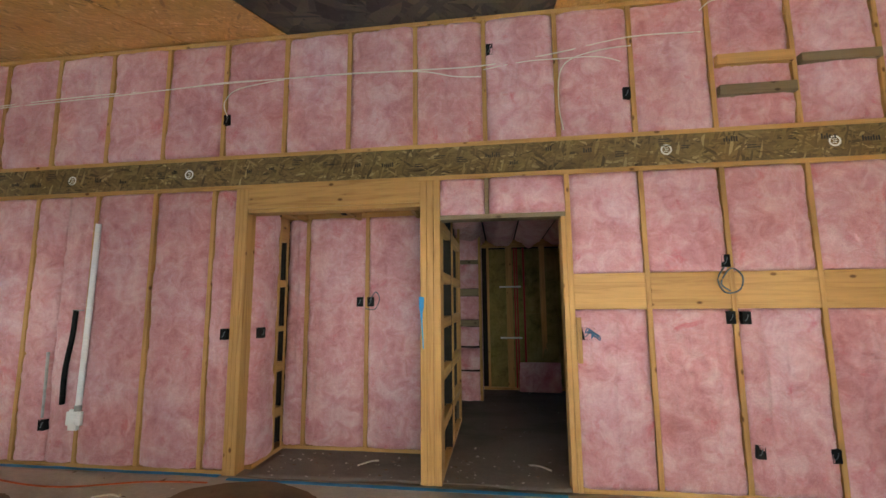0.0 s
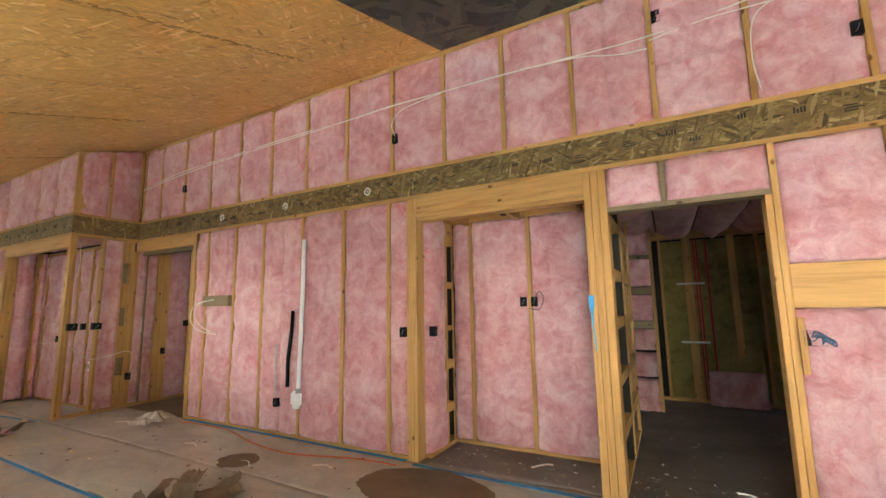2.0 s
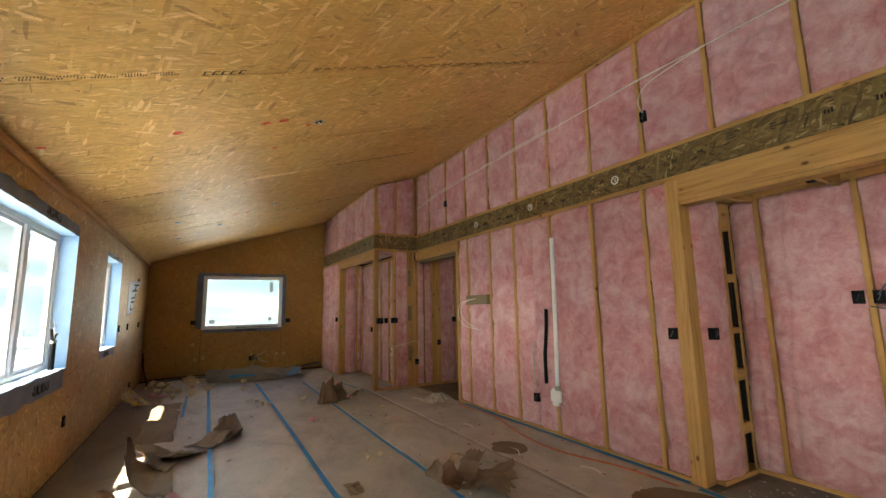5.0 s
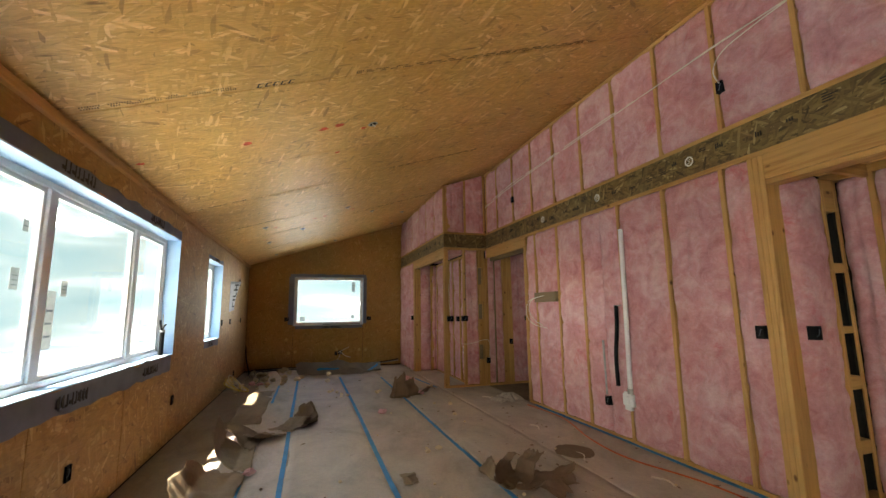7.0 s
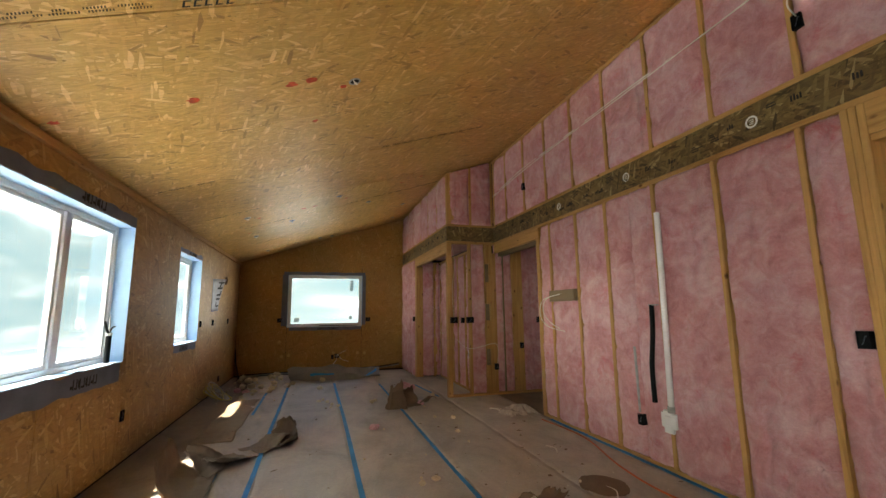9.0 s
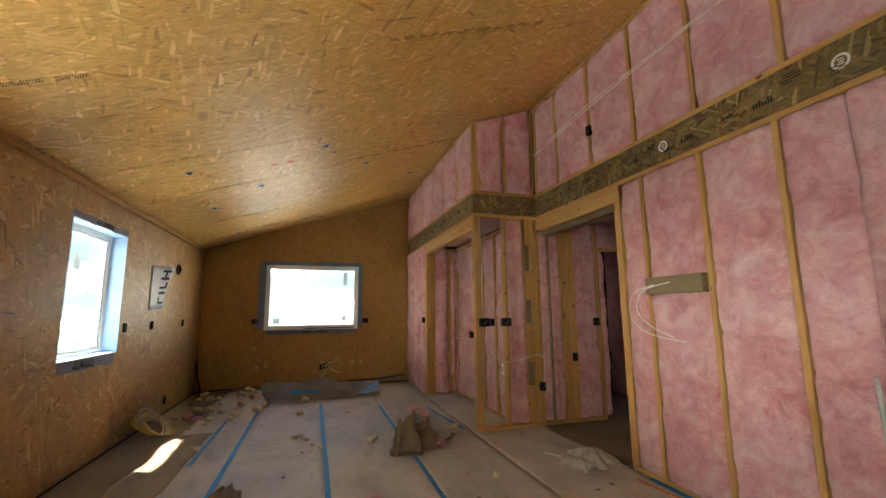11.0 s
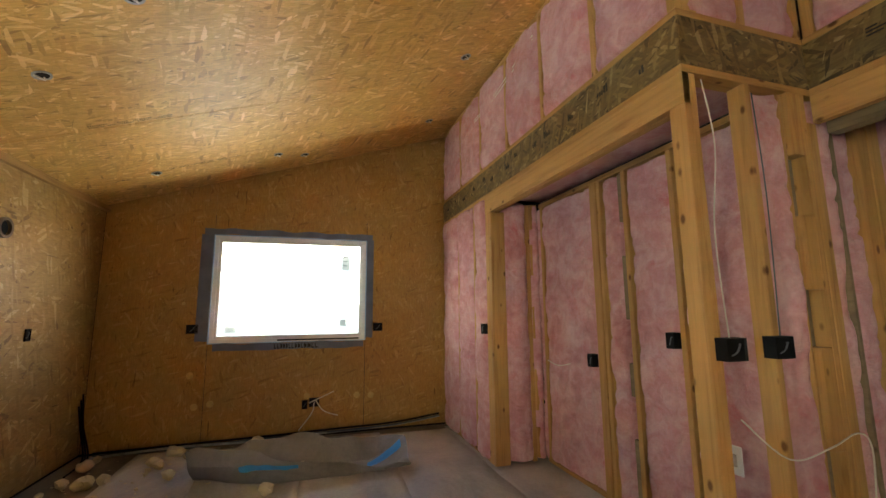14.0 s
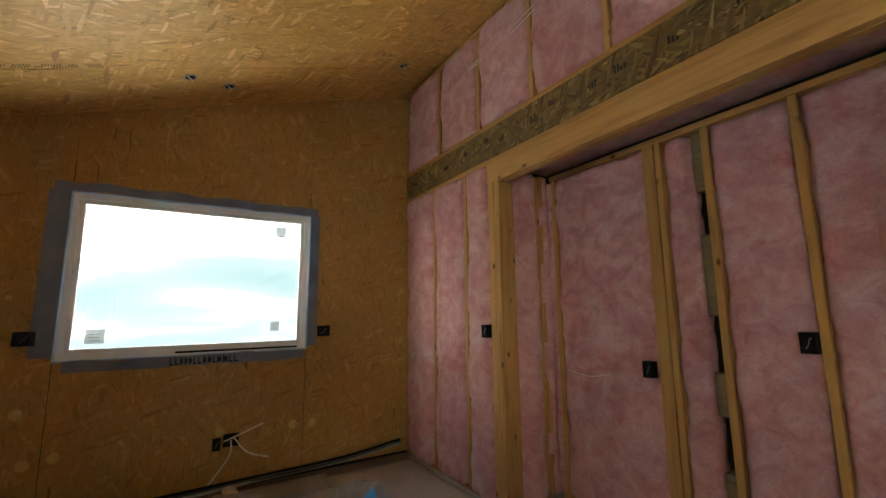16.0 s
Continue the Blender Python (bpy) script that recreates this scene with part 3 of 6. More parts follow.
# ---- windows ----
def window(name, pl, hole, panes, label, depth=0.13):
    u0, u1, z0, z1 = hole
    w = part(name, boxm(pl.p(u0, depth, z0), pl.p(u1, depth + 0.06, z0 + 0.045), 0.004), VINYL)
    tagged(w, label, "window", "", "structure")
    part("window_frame", boxm(pl.p(u0, depth, z1 - 0.045), pl.p(u1, depth + 0.06, z1), 0.004), VINYL, w)
    for a in (u0, u1 - 0.045):
        part("window_frame", boxm(pl.p(a, depth, z0 + 0.045), pl.p(a + 0.045, depth + 0.06, z1 - 0.045), 0.004), VINYL, w)
    for a in panes[1:-1]:
        part("mullion", boxm(pl.p(a - 0.045, depth - 0.004, z0 + 0.045), pl.p(a + 0.045, depth + 0.06, z1 - 0.045), 0.004), VINYL, w)
    for a, c in zip(panes, panes[1:]):
        e0 = a + 0.045
        e1 = c - 0.045
        for q in (((e0, z0 + 0.045), (e1, z0 + 0.075)), ((e0, z1 - 0.075), (e1, z1 - 0.045)), ((e0, z0 + 0.075), (e0 + 0.03, z1 - 0.075)), ((e1 - 0.03, z0 + 0.075), (e1, z1 - 0.075))):
            part("sash", boxm(pl.p(q[0][0], depth + 0.014, q[0][1]), pl.p(q[1][0], depth + 0.05, q[1][1]), 0.003), VINYL, w)
        g = part("pane", boxm(pl.p(e0 + 0.03, depth + 0.03, z0 + 0.075), pl.p(e1 - 0.03, depth + 0.036, z1 - 0.075)), GLASS, w)
        g.visible_shadow = False
    # flashing wrapped round the reveal
    t = 0.004
    part("sill_flashing", boxm(pl.p(u0, -0.003, z0 - t), pl.p(u1, depth, z0 + t)), FLASH, w, "pale blue flashing tape")
    part("head_flashing", boxm(pl.p(u0, -0.003, z1 - t), pl.p(u1, depth, z1 + t)), FLASH, w, "pale blue flashing tape")
    for a in (u0, u1):
        part("jamb_flashing", boxm(pl.p(a - t, -0.003, z0 + t), pl.p(a + t, depth, z1 - t)), FLASH, w, "pale blue flashing tape")
    return w


win1 = window("window_1", LEFT, W1, (W1[0], -4.54, -3.2, W1[1]), "wide white vinyl window in three lights, blown-out daylight")
win2 = window("window_2", LEFT, W2, (W2[0], W2[1]), "narrow white vinyl window with blue flashing reveal")
win3 = window("window_3", END, W3, (W3[0], W3[1]), "white vinyl picture window in the end wall", 0.03)
door_right = window("window_5", RIGHT, DOORR, (DOORR[0], DOORR[1]), "white vinyl window of the back room")
door_patio = window("window_4", LEFT, (DOORP[0], DOORP[1], 0.02, DOORP[3]), (DOORP[0], 1.2, 2.6, DOORP[1]), "tall glazed patio door in white vinyl")


def membrane(parent, pl, u0, u1, z0, z1, seed, d=-0.003, waves=0.025):
    """A torn sheet of grey membrane stuck round an opening."""
    n = max(6, int((u1 - u0) / 0.06))
    bm = bmesh.new()
    rows = []
    for j in range(2):
        rows.append([bm.verts.new(pl.p(u0 + (u1 - u0) * i / n, d, (z0, z1)[j] + waves * noise.noise(Vector((i * 0.3 + seed, j * 5.0, seed))))) for i in range(n + 1)])
    for i in range(n):
        bm.faces.new((rows[0][i], rows[0][i + 1], rows[1][i + 1], rows[1][i]))
    bmesh.ops.recalc_face_normals(bm, faces=bm.faces)
    r = bmesh.ops.extrude_face_region(bm, geom=bm.faces[:])
    for vtx in r["geom"]:
        if isinstance(vtx, bmesh.types.BMVert):
            if pl.axis == "y":
                vtx.co.y += pl.into * 0.002
            else:
                vtx.co.x += pl.into * 0.002
    bmesh.ops.recalc_face_normals(bm, faces=bm.faces)
    return part("flashing_membrane", bm, MEMBRANE, parent, "grey self-adhesive membrane with printed letters")


for w, pl, (u0, u1, z0, z1), s, below, above in ((win1, LEFT, W1, 1, 0.16, 0.10), (win2, LEFT, W2, 5, 0.10, 0.06), (win3, END, W3, 9, 0.08, 0.07)):
    membrane(w, pl, u0 + 0.05, u1 - 0.02, z0 - below, z0 - 0.004, s)
    membrane(w, pl, u0 - (0.10 if pl is END else 0.01), u1 + (0.07 if pl is END else 0.01), z1 + 0.004, z1 + above, s + 1)
for a, c in ((W3[0] - 0.125, W3[0] - 0.004), (W3[1] + 0.004, W3[1] + 0.085)):
    membrane(win3, END, a, c, W3[2] + 0.03, W3[3] + 0.004, 3.3, -0.004, 0.012)

# ---- the long framed wall ----
XA = -5.84
SW = 0.019
main = wall_base("wall_main", MAIN, XA, -2.2, 0, B0, "long framed wall of spruce studs filled with pink insulation")
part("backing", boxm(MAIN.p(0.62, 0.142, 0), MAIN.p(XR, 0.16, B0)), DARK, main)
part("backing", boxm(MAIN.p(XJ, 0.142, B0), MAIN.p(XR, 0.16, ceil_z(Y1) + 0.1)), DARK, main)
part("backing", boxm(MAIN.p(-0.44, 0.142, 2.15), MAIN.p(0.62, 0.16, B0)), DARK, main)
beam_main = part("strand_beam", boxm(MAIN.p(XJ, -0.006, B0), MAIN.p(XR, 0.13, B1), 0.002), BEAM_X, main, "brown strand-board rim beam with printed marks")
wood(main, "plate", MAIN, XJ, XR, -0.002, 0.14, B1 + 0.001, B1 + 0.039, "u")
wood(main, "plate", MAIN, XJ, XR, -0.002, 0.14, B0 - 0.039, B0 - 0.001, "u")
ztop = ceil_z(Y1)
wood(main, "top_plate", MAIN, XJ, XR, -0.002, 0.14, ztop - 0.045, ztop - 0.007, "u")
ups = [-1.875 + 0.6096 * k for k in range(-8, 10)]
ups = [u for u in ups if u > XJ + 0.25]
wood(main, "stud", MAIN, XJ + 0.004, XJ + 0.056, 0.002, 0.14, B1 + 0.04, ztop - 0.046)
for u in ups:
    wood(main, "stud", MAIN, u - SW, u + SW, 0, 0.14, B1 + 0.04, ztop - 0.046)
edges = [(a + SW + 0.002, c - SW - 0.002) for a, c in zip([XJ + 0.04] + ups, ups + [XR])]
for i, (a, c) in enumerate(edges):
    batt(main, MAIN, a, c, B1 + 0.042, ztop - 0.048, 0.016, seed=100 + i)
# lower part, from the far opening to the alcove
lows = [-5.50, -4.93, -4.40, -3.74, -3.13, -2.53]
wood(main, "bottom_plate", MAIN, XA, -2.19, 0.0, 0.14, 0.0, 0.038, "u")
wood(main, "stud", MAIN, XA, XA + 0.076, -0.002, 0.14, 0.039, B0 - 0.04)
for u in lows:
    wood(main, "stud", MAIN, u - SW, u + SW, 0, 0.14, 0.039, B0 - 0.04)
for i, (a, c) in enumerate(zip([XA + 0.076] + [u + SW for u in lows], [u - SW for u in lows] + [-2.305])):
    if abs(a + 4.40 - SW) < 0.01:
        batt(main, MAIN, a + 0.002, -4.055, 0.04, B0 - 0.042, 0.018, seed=131)
        batt(main, MAIN, -4.05, c - 0.002, 0.04, B0 - 0.042, 0.018, seed=132)
    else:
        batt(main, MAIN, a + 0.002, c - 0.002, 0.04, B0 - 0.042, 0.018, seed=120 + i)
wood(main, "blocking", MAIN, -5.478, -4.952, -0.05, 0.016, 1.45, 1.585, "u", WOOD_GREY)
# alcove posts and header
for a, c in ((-2.305, -2.268), (-2.266, -2.229), (-2.227, -2.19), (-0.61, -0.555), (-0.553, -0.498), (-0.496, -0.44)):
    wood(main, "post", MAIN, a, c, -0.004, 0.14, 0, B0 - 0.04)
wood(main, "header", MAIN, -2.19, -0.61, -0.003, 0.04, 2.275, B0 - 0.04, "u")
wood(main, "header", MAIN, -2.19, -0.61, 0.006, 0.14, 2.235, 2.273, "u")
# corridor doorway
wood(main, "post", MAIN, 0.548, 0.586, -0.002, 0.14, 0, 2.11)
wood(main, "post", MAIN, 0.588, 0.628, -0.004, 0.14, 0, B0 - 0.04)
wood(main, "header", MAIN, -0.44, 0.586, -0.001, 0.14, 2.112, 2.15, "u", WOOD_GREY)
wood(main, "cripple_stud", MAIN, -0.065, -0.027, 0, 0.14, 2.151, B0 - 0.04, "z", WOOD_GREY)
batt(main, MAIN, -0.438, -0.067, 2.152, B0 - 0.042, 0.03, seed=141)
batt(main, MAIN, -0.025, 0.586, 2.152, B0 - 0.042, 0.035, seed=142)
# lower part right of the doorway
rl = [1.185, 1.79, 2.40, 3.01, 3.62, 4.23]
wood(main, "bottom_plate", MAIN, 0.63, XR, 0, 0.14, 0, 0.038, "u")
for u in rl:
    wood(main, "stud", MAIN, u - SW, u + SW, -0.001, 0.14, 0.039, B0 - 0.04)
for i, (a, c) in enumerate(zip([0.628] + [u + SW for u in rl], [u - SW for u in rl] + [XR])):
    wood(main, "blocking", MAIN, a + 0.001, c - 0.001, 0.001, 0.039, 1.36, 1.642, "u")
    batt(main, MAIN, a + 0.002, c - 0.002, 1.646, B0 - 0.042, 0.022, seed=150 + i)
    batt(main, MAIN, a + 0.002, c - 0.002, 0.04, 1.357, 0.03, seed=160 + i)
wood(main, "blocking", MAIN, 0.629, 0.665, -0.03, 0.03, 0.95, 1.30)
wood(main, "blocking", MAIN, 1.81, 2.37, -0.045, 0.016, 3.285, 3.375, "u")
wood(main, "blocking", MAIN, 1.81, 2.37, -0.046, 0.016, 3.03, 3.115, "u", WOOD_GREY)
wood(main, "blocking", MAIN, 2.42, 2.98, -0.046, 0.016, 3.26, 3.335, "u", WOOD_GREY)

# ---- the set-forward wall with the closet, and the jog ----
second = wall_base("wall_second", SECOND, XE, XJ - 0.1, B0, ceil_z(Y2) + 0.05, "framed closet wall of spruce studs and pink insulation", 0.1, 0.118)
part("backing", boxm(SECOND.p(XE, 0.142, 0), SECOND.p(-9.6, 0.16, B0)), DARK, second)
part("strand_beam", boxm(SECOND.p(XE, -0.006, B0), SECOND.p(XJ, 0.095, B1), 0.002), BEAM_X, second, "brown strand-board rim beam with printed marks")
zt2 = ceil_z(Y2)
wood(second, "plate", SECOND, XE, XJ, -0.002, 0.098, B1 + 0.001, B1 + 0.039, "u")
wood(second, "plate", SECOND, XE, XJ, -0.002, 0.14, B0 - 0.039, B0 - 0.001, "u")
wood(second, "top_plate", SECOND, XE, XJ, -0.002, 0.098, zt2 - 0.045, zt2 - 0.009, "u")
ups2 = [-10.31, -9.70, -9.09, -8.48, -7.87]
for u in ups2:
    wood(second, "stud", SECOND, u - SW, u + SW, 0, 0.098, B1 + 0.04, zt2 - 0.046)
wood(second, "corner_post", SECOND, XJ - 0.05, XJ, -0.003, 0.09, B1 + 0.04, zt2 - 0.046)
for i, (a, c) in enumerate(zip([XE + 0.02] + ups2, ups2 + [XJ - 0.03])):
    batt(second, SECOND, a + SW + 0.002, c - SW - 0.002, B1 + 0.042, zt2 - 0.048, 0.03, 0.095, seed=200 + i, ragged=0.03)
wood(second, "header", SECOND, -9.6, XJ, -0.004, 0.04, 2.305, B0 - 0.04, "u")
wood(second, "header", SECOND, -9.47, XJ - 0.09, 0.045, 0.09, 2.305, B0 - 0.04, "u")
wood(second, "post", SECOND, -9.595, -9.535, -0.003, 0.14, 0, 2.304)
wood(second, "post", SECOND, -9.533, -9.47, -0.001, 0.14, 0, 2.304)
for u in (-10.42, -9.92):
    wood(second, "stud", SECOND, u - SW, u + SW, 0.002, 0.14, 0.039, B0 - 0.04)
wood(second, "bottom_plate", SECOND, XE, -9.6, 0, 0.14, 0, 0.038, "u")
for i, (a, c) in enumerate(((XE + 0.01, -10.44), (-10.4, -9.94), (-9.9, -9.6))):
    batt(second, SECOND, a + 0.002, c - 0.002, 0.02, B0 - 0.042, 0.04, seed=210 + i, ragged=0.03)

jog = wall_base("wall_jog", JOG, Y2 + 0.1, Y1 + 0.14, B0, ceil_z(Y1), "short framed return wall with open studs below", 0.12, 0.138)
part("strand_beam", boxm(JOG.p(Y2 + 0.001, -0.004, B0), JOG.p(Y1 - 0.006, 0.11, B1), 0.002), BEAM_Y, jog, "dark strand-board rim beam")
wood(jog, "plate", JOG, Y2, Y1, -0.001, 0.1, B1 + 0.001, B1 + 0.037, "u")
wood(jog, "plate", JOG, Y2 + 0.002, Y1 + 0.9, -0.001, 0.1, B0 - 0.039, B0 - 0.002, "u")
wood(jog, "stud", JOG, 2.95, 2.988, 0, 0.1, B1 + 0.04, ceil_z(2.95) - 0.01)
wood(jog, "stud", JOG, Y1 - 0.04, Y1 - 0.002, 0.001, 0.1, B1 + 0.04, ceil_z(Y1 - 0.04) - 0.01)
wood(jog, "stud", JOG, Y2 + 0.09, Y2 + 0.128, 0.0, 0.1, B1 + 0.04, ceil_z(Y2 + 0.09) - 0.01)
batt(jog, JOG, Y2 + 0.05, 2.948, B1 + 0.042, ceil_z(Y2 + 0.05) - 0.02, 0.02, 0.1, 220, z1b=ceil_z(2.948) - 0.02)
batt(jog, JOG, 2.99, Y1 - 0.042, B1 + 0.042, ceil_z(2.99) - 0.02, 0.02, 0.1, 221, z1b=ceil_z(Y1) - 0.02)
# open lower studs
wood(jog, "corner_post", JOG, Y2 + 0.001, Y2 + 0.039, 0.0, 0.09, 0.04, B0 - 0.04)
wood(jog, "corner_post", JOG, Y2 + 0.041, Y2 + 0.079, 0.003, 0.09, 0.04, B0 - 0.04)
wood(jog, "stud", JOG, 2.925, 2.963, 0, 0.09, 0.04, B0 - 0.04)
wood(jog, "bottom_plate", JOG, Y2, 4.26, 0, 0.09, 0, 0.038, "u")
wood(jog, "stud", JOG, 3.30, 3.338, 0, 0.09, 0.04, B0 - 0.04)
wood(jog, "stud", JOG, 3.34, 3.40, -0.002, 0.09, 0.04, 2.31)
batt(jog, JOG, 2.967, 3.198, 0.04, B0 - 0.042, -0.035, 0.092, 226, ragged=0.03)
wood(jog, "stud", JOG, 3.20, 3.215, 0.03, 0.09, 0.04, B0 - 0.04)
for z0, z1 in ((0.04, 0.47), (0.73, 1.19), (1.46, 1.82), (2.13, B0 - 0.04)):
    wood(jog, "blocking", JOG, 3.217, 3.299, 0.0, 0.085, z0, z1)
part("backing", boxm(JOG.p(3.217, 0.07, 0.04), JOG.p(3.299, 0.085, B0 - 0.04)), WOOD_GREY, jog)
part("backing", boxm(JOG.p(3.05, 0.092, 0), JOG.p(3.4, 0.1, B0)), DARK, jog)
wood(jog, "stud", JOG, 3.70, 3.79, 0, 0.09, 0.04, B0 - 0.04)
wood(jog, "stud", JOG, 3.793, 3.885, -0.003, 0.09, 0.04, B0 - 0.04)
wood(jog, "stud", JOG, 4.222, 4.262, 0.004, 0.09, 0.04, B0 - 0.04)
batt(jog, JOG, 3.402, 3.53, 0.04, B0 - 0.042, -0.03, 0.092, 222, ragged=0.05)
batt(jog, JOG, 3.56, 3.698, 0.04, B0 - 0.042, -0.03, 0.092, 223, ragged=0.05)
wood(jog, "stud", JOG, 3.532, 3.556, 0.02, 0.09, 0.04, B0 - 0.04, "z", WOOD_GREY)
batt(jog, JOG, 3.887, 4.22, 0.04, B0 - 0.042, -0.02, 0.092, 224, ragged=0.03)
batt(jog, JOG, 4.264, 4.36, 0.04, 2.098, -0.01, 0.092, 228, ragged=0.03)
part("backing", boxm(JOG.p(3.4, 0.092, 0), JOG.p(4.262, 0.1, B0)), DARK, jog)
wood(jog, "header", JOG, 4.264, 5.42, 0.0, 0.09, 2.1, 2.14, "u")
batt(jog, JOG, 4.264, 5.41, 2.142, B0 - 0.042, 0.02, 0.09, 225)
wood(jog, "stud", JOG, 5.29, 5.37, 0, 0.09, 0, 2.099)
# header of the far opening
wood(main, "header", MAIN, XJ, XA + 0.076, -0.003, 0.04, 2.31, B0 - 0.04, "u")
wood(main, "header", MAIN, XJ + 0.02, XA, 0.06, 0.14, 2.255, B0 - 0.04, "u", WOOD_GREY)

# closet
CB = Plane("y", 3.05, 1)
CE = Plane("x", -9.47, -1)
closet = wall_base("wall_closet", CB, -9.6, XJ - 0.1, 0, B0, "closet back wall of studs and pink insulation", 0.1, 0.112)
part("backing", boxm(CE.p(Y2 + 0.14, 0.1, 0), CE.p(3.16, 0.12, B0)), DARK, closet)
for a, c, d in ((-9.43, -9.39, 0), (-8.64, -8.565, -0.01), (-8.56, -8.525, -0.004), (-8.29, -8.25, 0), (-7.88, -7.842, 0)):
    wood(closet, "stud", CB, a, c, d, 0.09, 0.04, 2.36)
for z0, z1 in ((0.04, 0.5), (0.78, 1.0), (1.3, 1.75), (2.0, 2.36)):
    wood(closet, "blocking", CB, -8.35, -8.292, 0.02, 0.09, z0, z1, "z", WOOD_GREY)
for i, (a, c) in enumerate(((-9.41, -8.63), (-8.523, -8.36), (-8.248, -7.882), (-7.84, XJ - 0.1))):
    batt(closet, CB, a, c, 0.03, 2.355, -0.005, 0.095, 230 + i, ragged=0.03)
wood(closet, "top_plate", CB, -9.45, XJ - 0.1, 0, 0.09, 2.362, 2.4, "u")
wood(closet, "bottom_plate", CB, -9.45, XJ - 0.1, 0.004, 0.09, 0, 0.038, "u")
batt(closet, CB, -9.52, -9.425, 0.03, 2.355, 0.02, 0.095, 238, ragged=0.004)
batt(closet, CE, 2.967, 3.06, 0.03, 2.4, 0.035, 0.09, 237, ragged=0.01)
batt(closet, CE, 2.69, 2.92, 0.03, 2.4, 0.05, 0.09, 236, ragged=0.03)
wood(closet, "stud", CE, 2.925, 2.963, 0.02, 0.09, 0.0, 2.4)
for z0, z1 in ((0.04, 0.3), (0.45, 0.82), (1.1, 1.4), (1.7, 2.0), (2.15, 2.4)):
    wood(closet, "blocking", CE, 2.965, 3.04, 0.0, 0.06, z0, z1)
part("ceiling_closet", boxm((-9.6, Y2 + 0.15, 2.46), (XJ - 0.1, 3.2, 2.49)), PINK)
tagged(bpy.data.objects["ceiling_closet"], "pink insulation over the closet", "ceiling", "", "structure")

# hall and the room behind it
HB = Plane("y", 5.42, 1)
hall = wall_base("wall_hall", HB, XE, -0.8, 0, B0, "pink insulated back wall of the hall", 0.1, 0.12)
for i, u in enumerate((-9.6, -8.9, -8.0, -7.33, -6.7, -6.2)):
    wood(hall, "stud", HB, u - SW, u + SW, 0, 0.09, 0, B0 - 0.05)
    batt(hall, HB, u - 0.62, u - SW - 0.002, 0.02, B0 - 0.05, 0.04, seed=240 + i, ragged=0.03)
batt(hall, HB, -6.17, -5.68, 0.02, B0 - 0.05, 0.03, seed=247)
HR = Plane("x", -5.70, 1)
hall_r = wall_base("wall_hall_side", HR, Y1 + 0.16, 5.42, 0, B0, "insulated side wall of the hall", 0.1, 0.12)
batt(hall_r, HR, 3.56, 4.2, 0.02, 2.45, 0.02, seed=248)
batt(hall_r, HR, 4.24, 4.85, 0.02, 2.45, 0.02, seed=249)
batt(hall_r, HR, 4.9, 5.4, 0.02, 2.45, 0.02, seed=250)
part("ceiling_hall", boxm((XE, Y1 + 0.16, 2.462), (-0.7, 8.0, 2.49)), PINK)
tagged(bpy.data.objects["ceiling_hall"], "pink insulation between the hall joists", "ceiling", "", "structure")

# ---- alcove ----
NB = Plane("y", 4.05, 1)
NL = Plane("x", -2.13, -1)
NR = Plane("x", -0.60, 1)
alcove = wall_base("wall_alcove", NB, -2.4, -0.44, 0, B0, "alcove back wall with pink insulation", 0.1, 0.12)
for u in (-1.925, -1.285, -0.64):
    wood(alcove, "stud", NB, u - SW, u + SW, 0, 0.09, 0.039, 2.33)
wood(alcove, "bottom_plate", NB, -2.3, -0.6, -0.002, 0.09, 0, 0.038, "u")
wood(alcove, "top_plate", NB, -2.3, -0.6, -0.001, 0.09, 2.30, 2.36, "u")
for i, (a, c) in enumerate(((-2.136, -1.946), (-1.904, -1.306), (-1.264, -0.661))):
    batt(alcove, NB, a, c, 0.04, 2.298, 0.02, 0.09, 260 + i)
# Near-black sheet gives the gaps of the alcove ladder their deep shade.
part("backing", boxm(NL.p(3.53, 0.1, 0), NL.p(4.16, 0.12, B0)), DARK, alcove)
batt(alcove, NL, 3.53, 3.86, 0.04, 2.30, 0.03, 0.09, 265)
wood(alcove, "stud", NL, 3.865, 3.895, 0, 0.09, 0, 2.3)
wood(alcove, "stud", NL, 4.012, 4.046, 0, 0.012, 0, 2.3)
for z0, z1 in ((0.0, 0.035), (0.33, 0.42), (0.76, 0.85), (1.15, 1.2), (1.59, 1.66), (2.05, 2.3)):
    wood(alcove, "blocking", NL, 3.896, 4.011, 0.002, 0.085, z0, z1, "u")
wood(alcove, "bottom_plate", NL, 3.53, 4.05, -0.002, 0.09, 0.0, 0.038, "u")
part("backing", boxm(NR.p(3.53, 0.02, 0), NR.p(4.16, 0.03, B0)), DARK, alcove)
for u in (-1.95, -1.37, -0.75):
    wood(alcove, "joist", MAIN, u - SW, u + SW, 0.142, 0.72, 2.27, 2.36, "d")
part("ceiling_alcove", boxm((-2.3, Y1 + 0.142, 2.362), (-0.5, 4.15, 2.39)), OSB_CEIL)
tagged(bpy.data.objects["ceiling_alcove"], "strand-board lid over the alcove joists", "ceiling", "", "structure")

# ---- corridor and back room ----
CL = Plane("x", -0.44, -1)
# Sheet behind the corridor ladder is near-black so its gaps look unlit.
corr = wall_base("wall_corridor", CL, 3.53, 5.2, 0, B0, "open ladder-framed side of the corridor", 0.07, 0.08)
for a in (3.53, 4.33, 5.14):
    wood(corr, "stud", CL, a, a + 0.04, 0, 0.03, 0, 2.42)
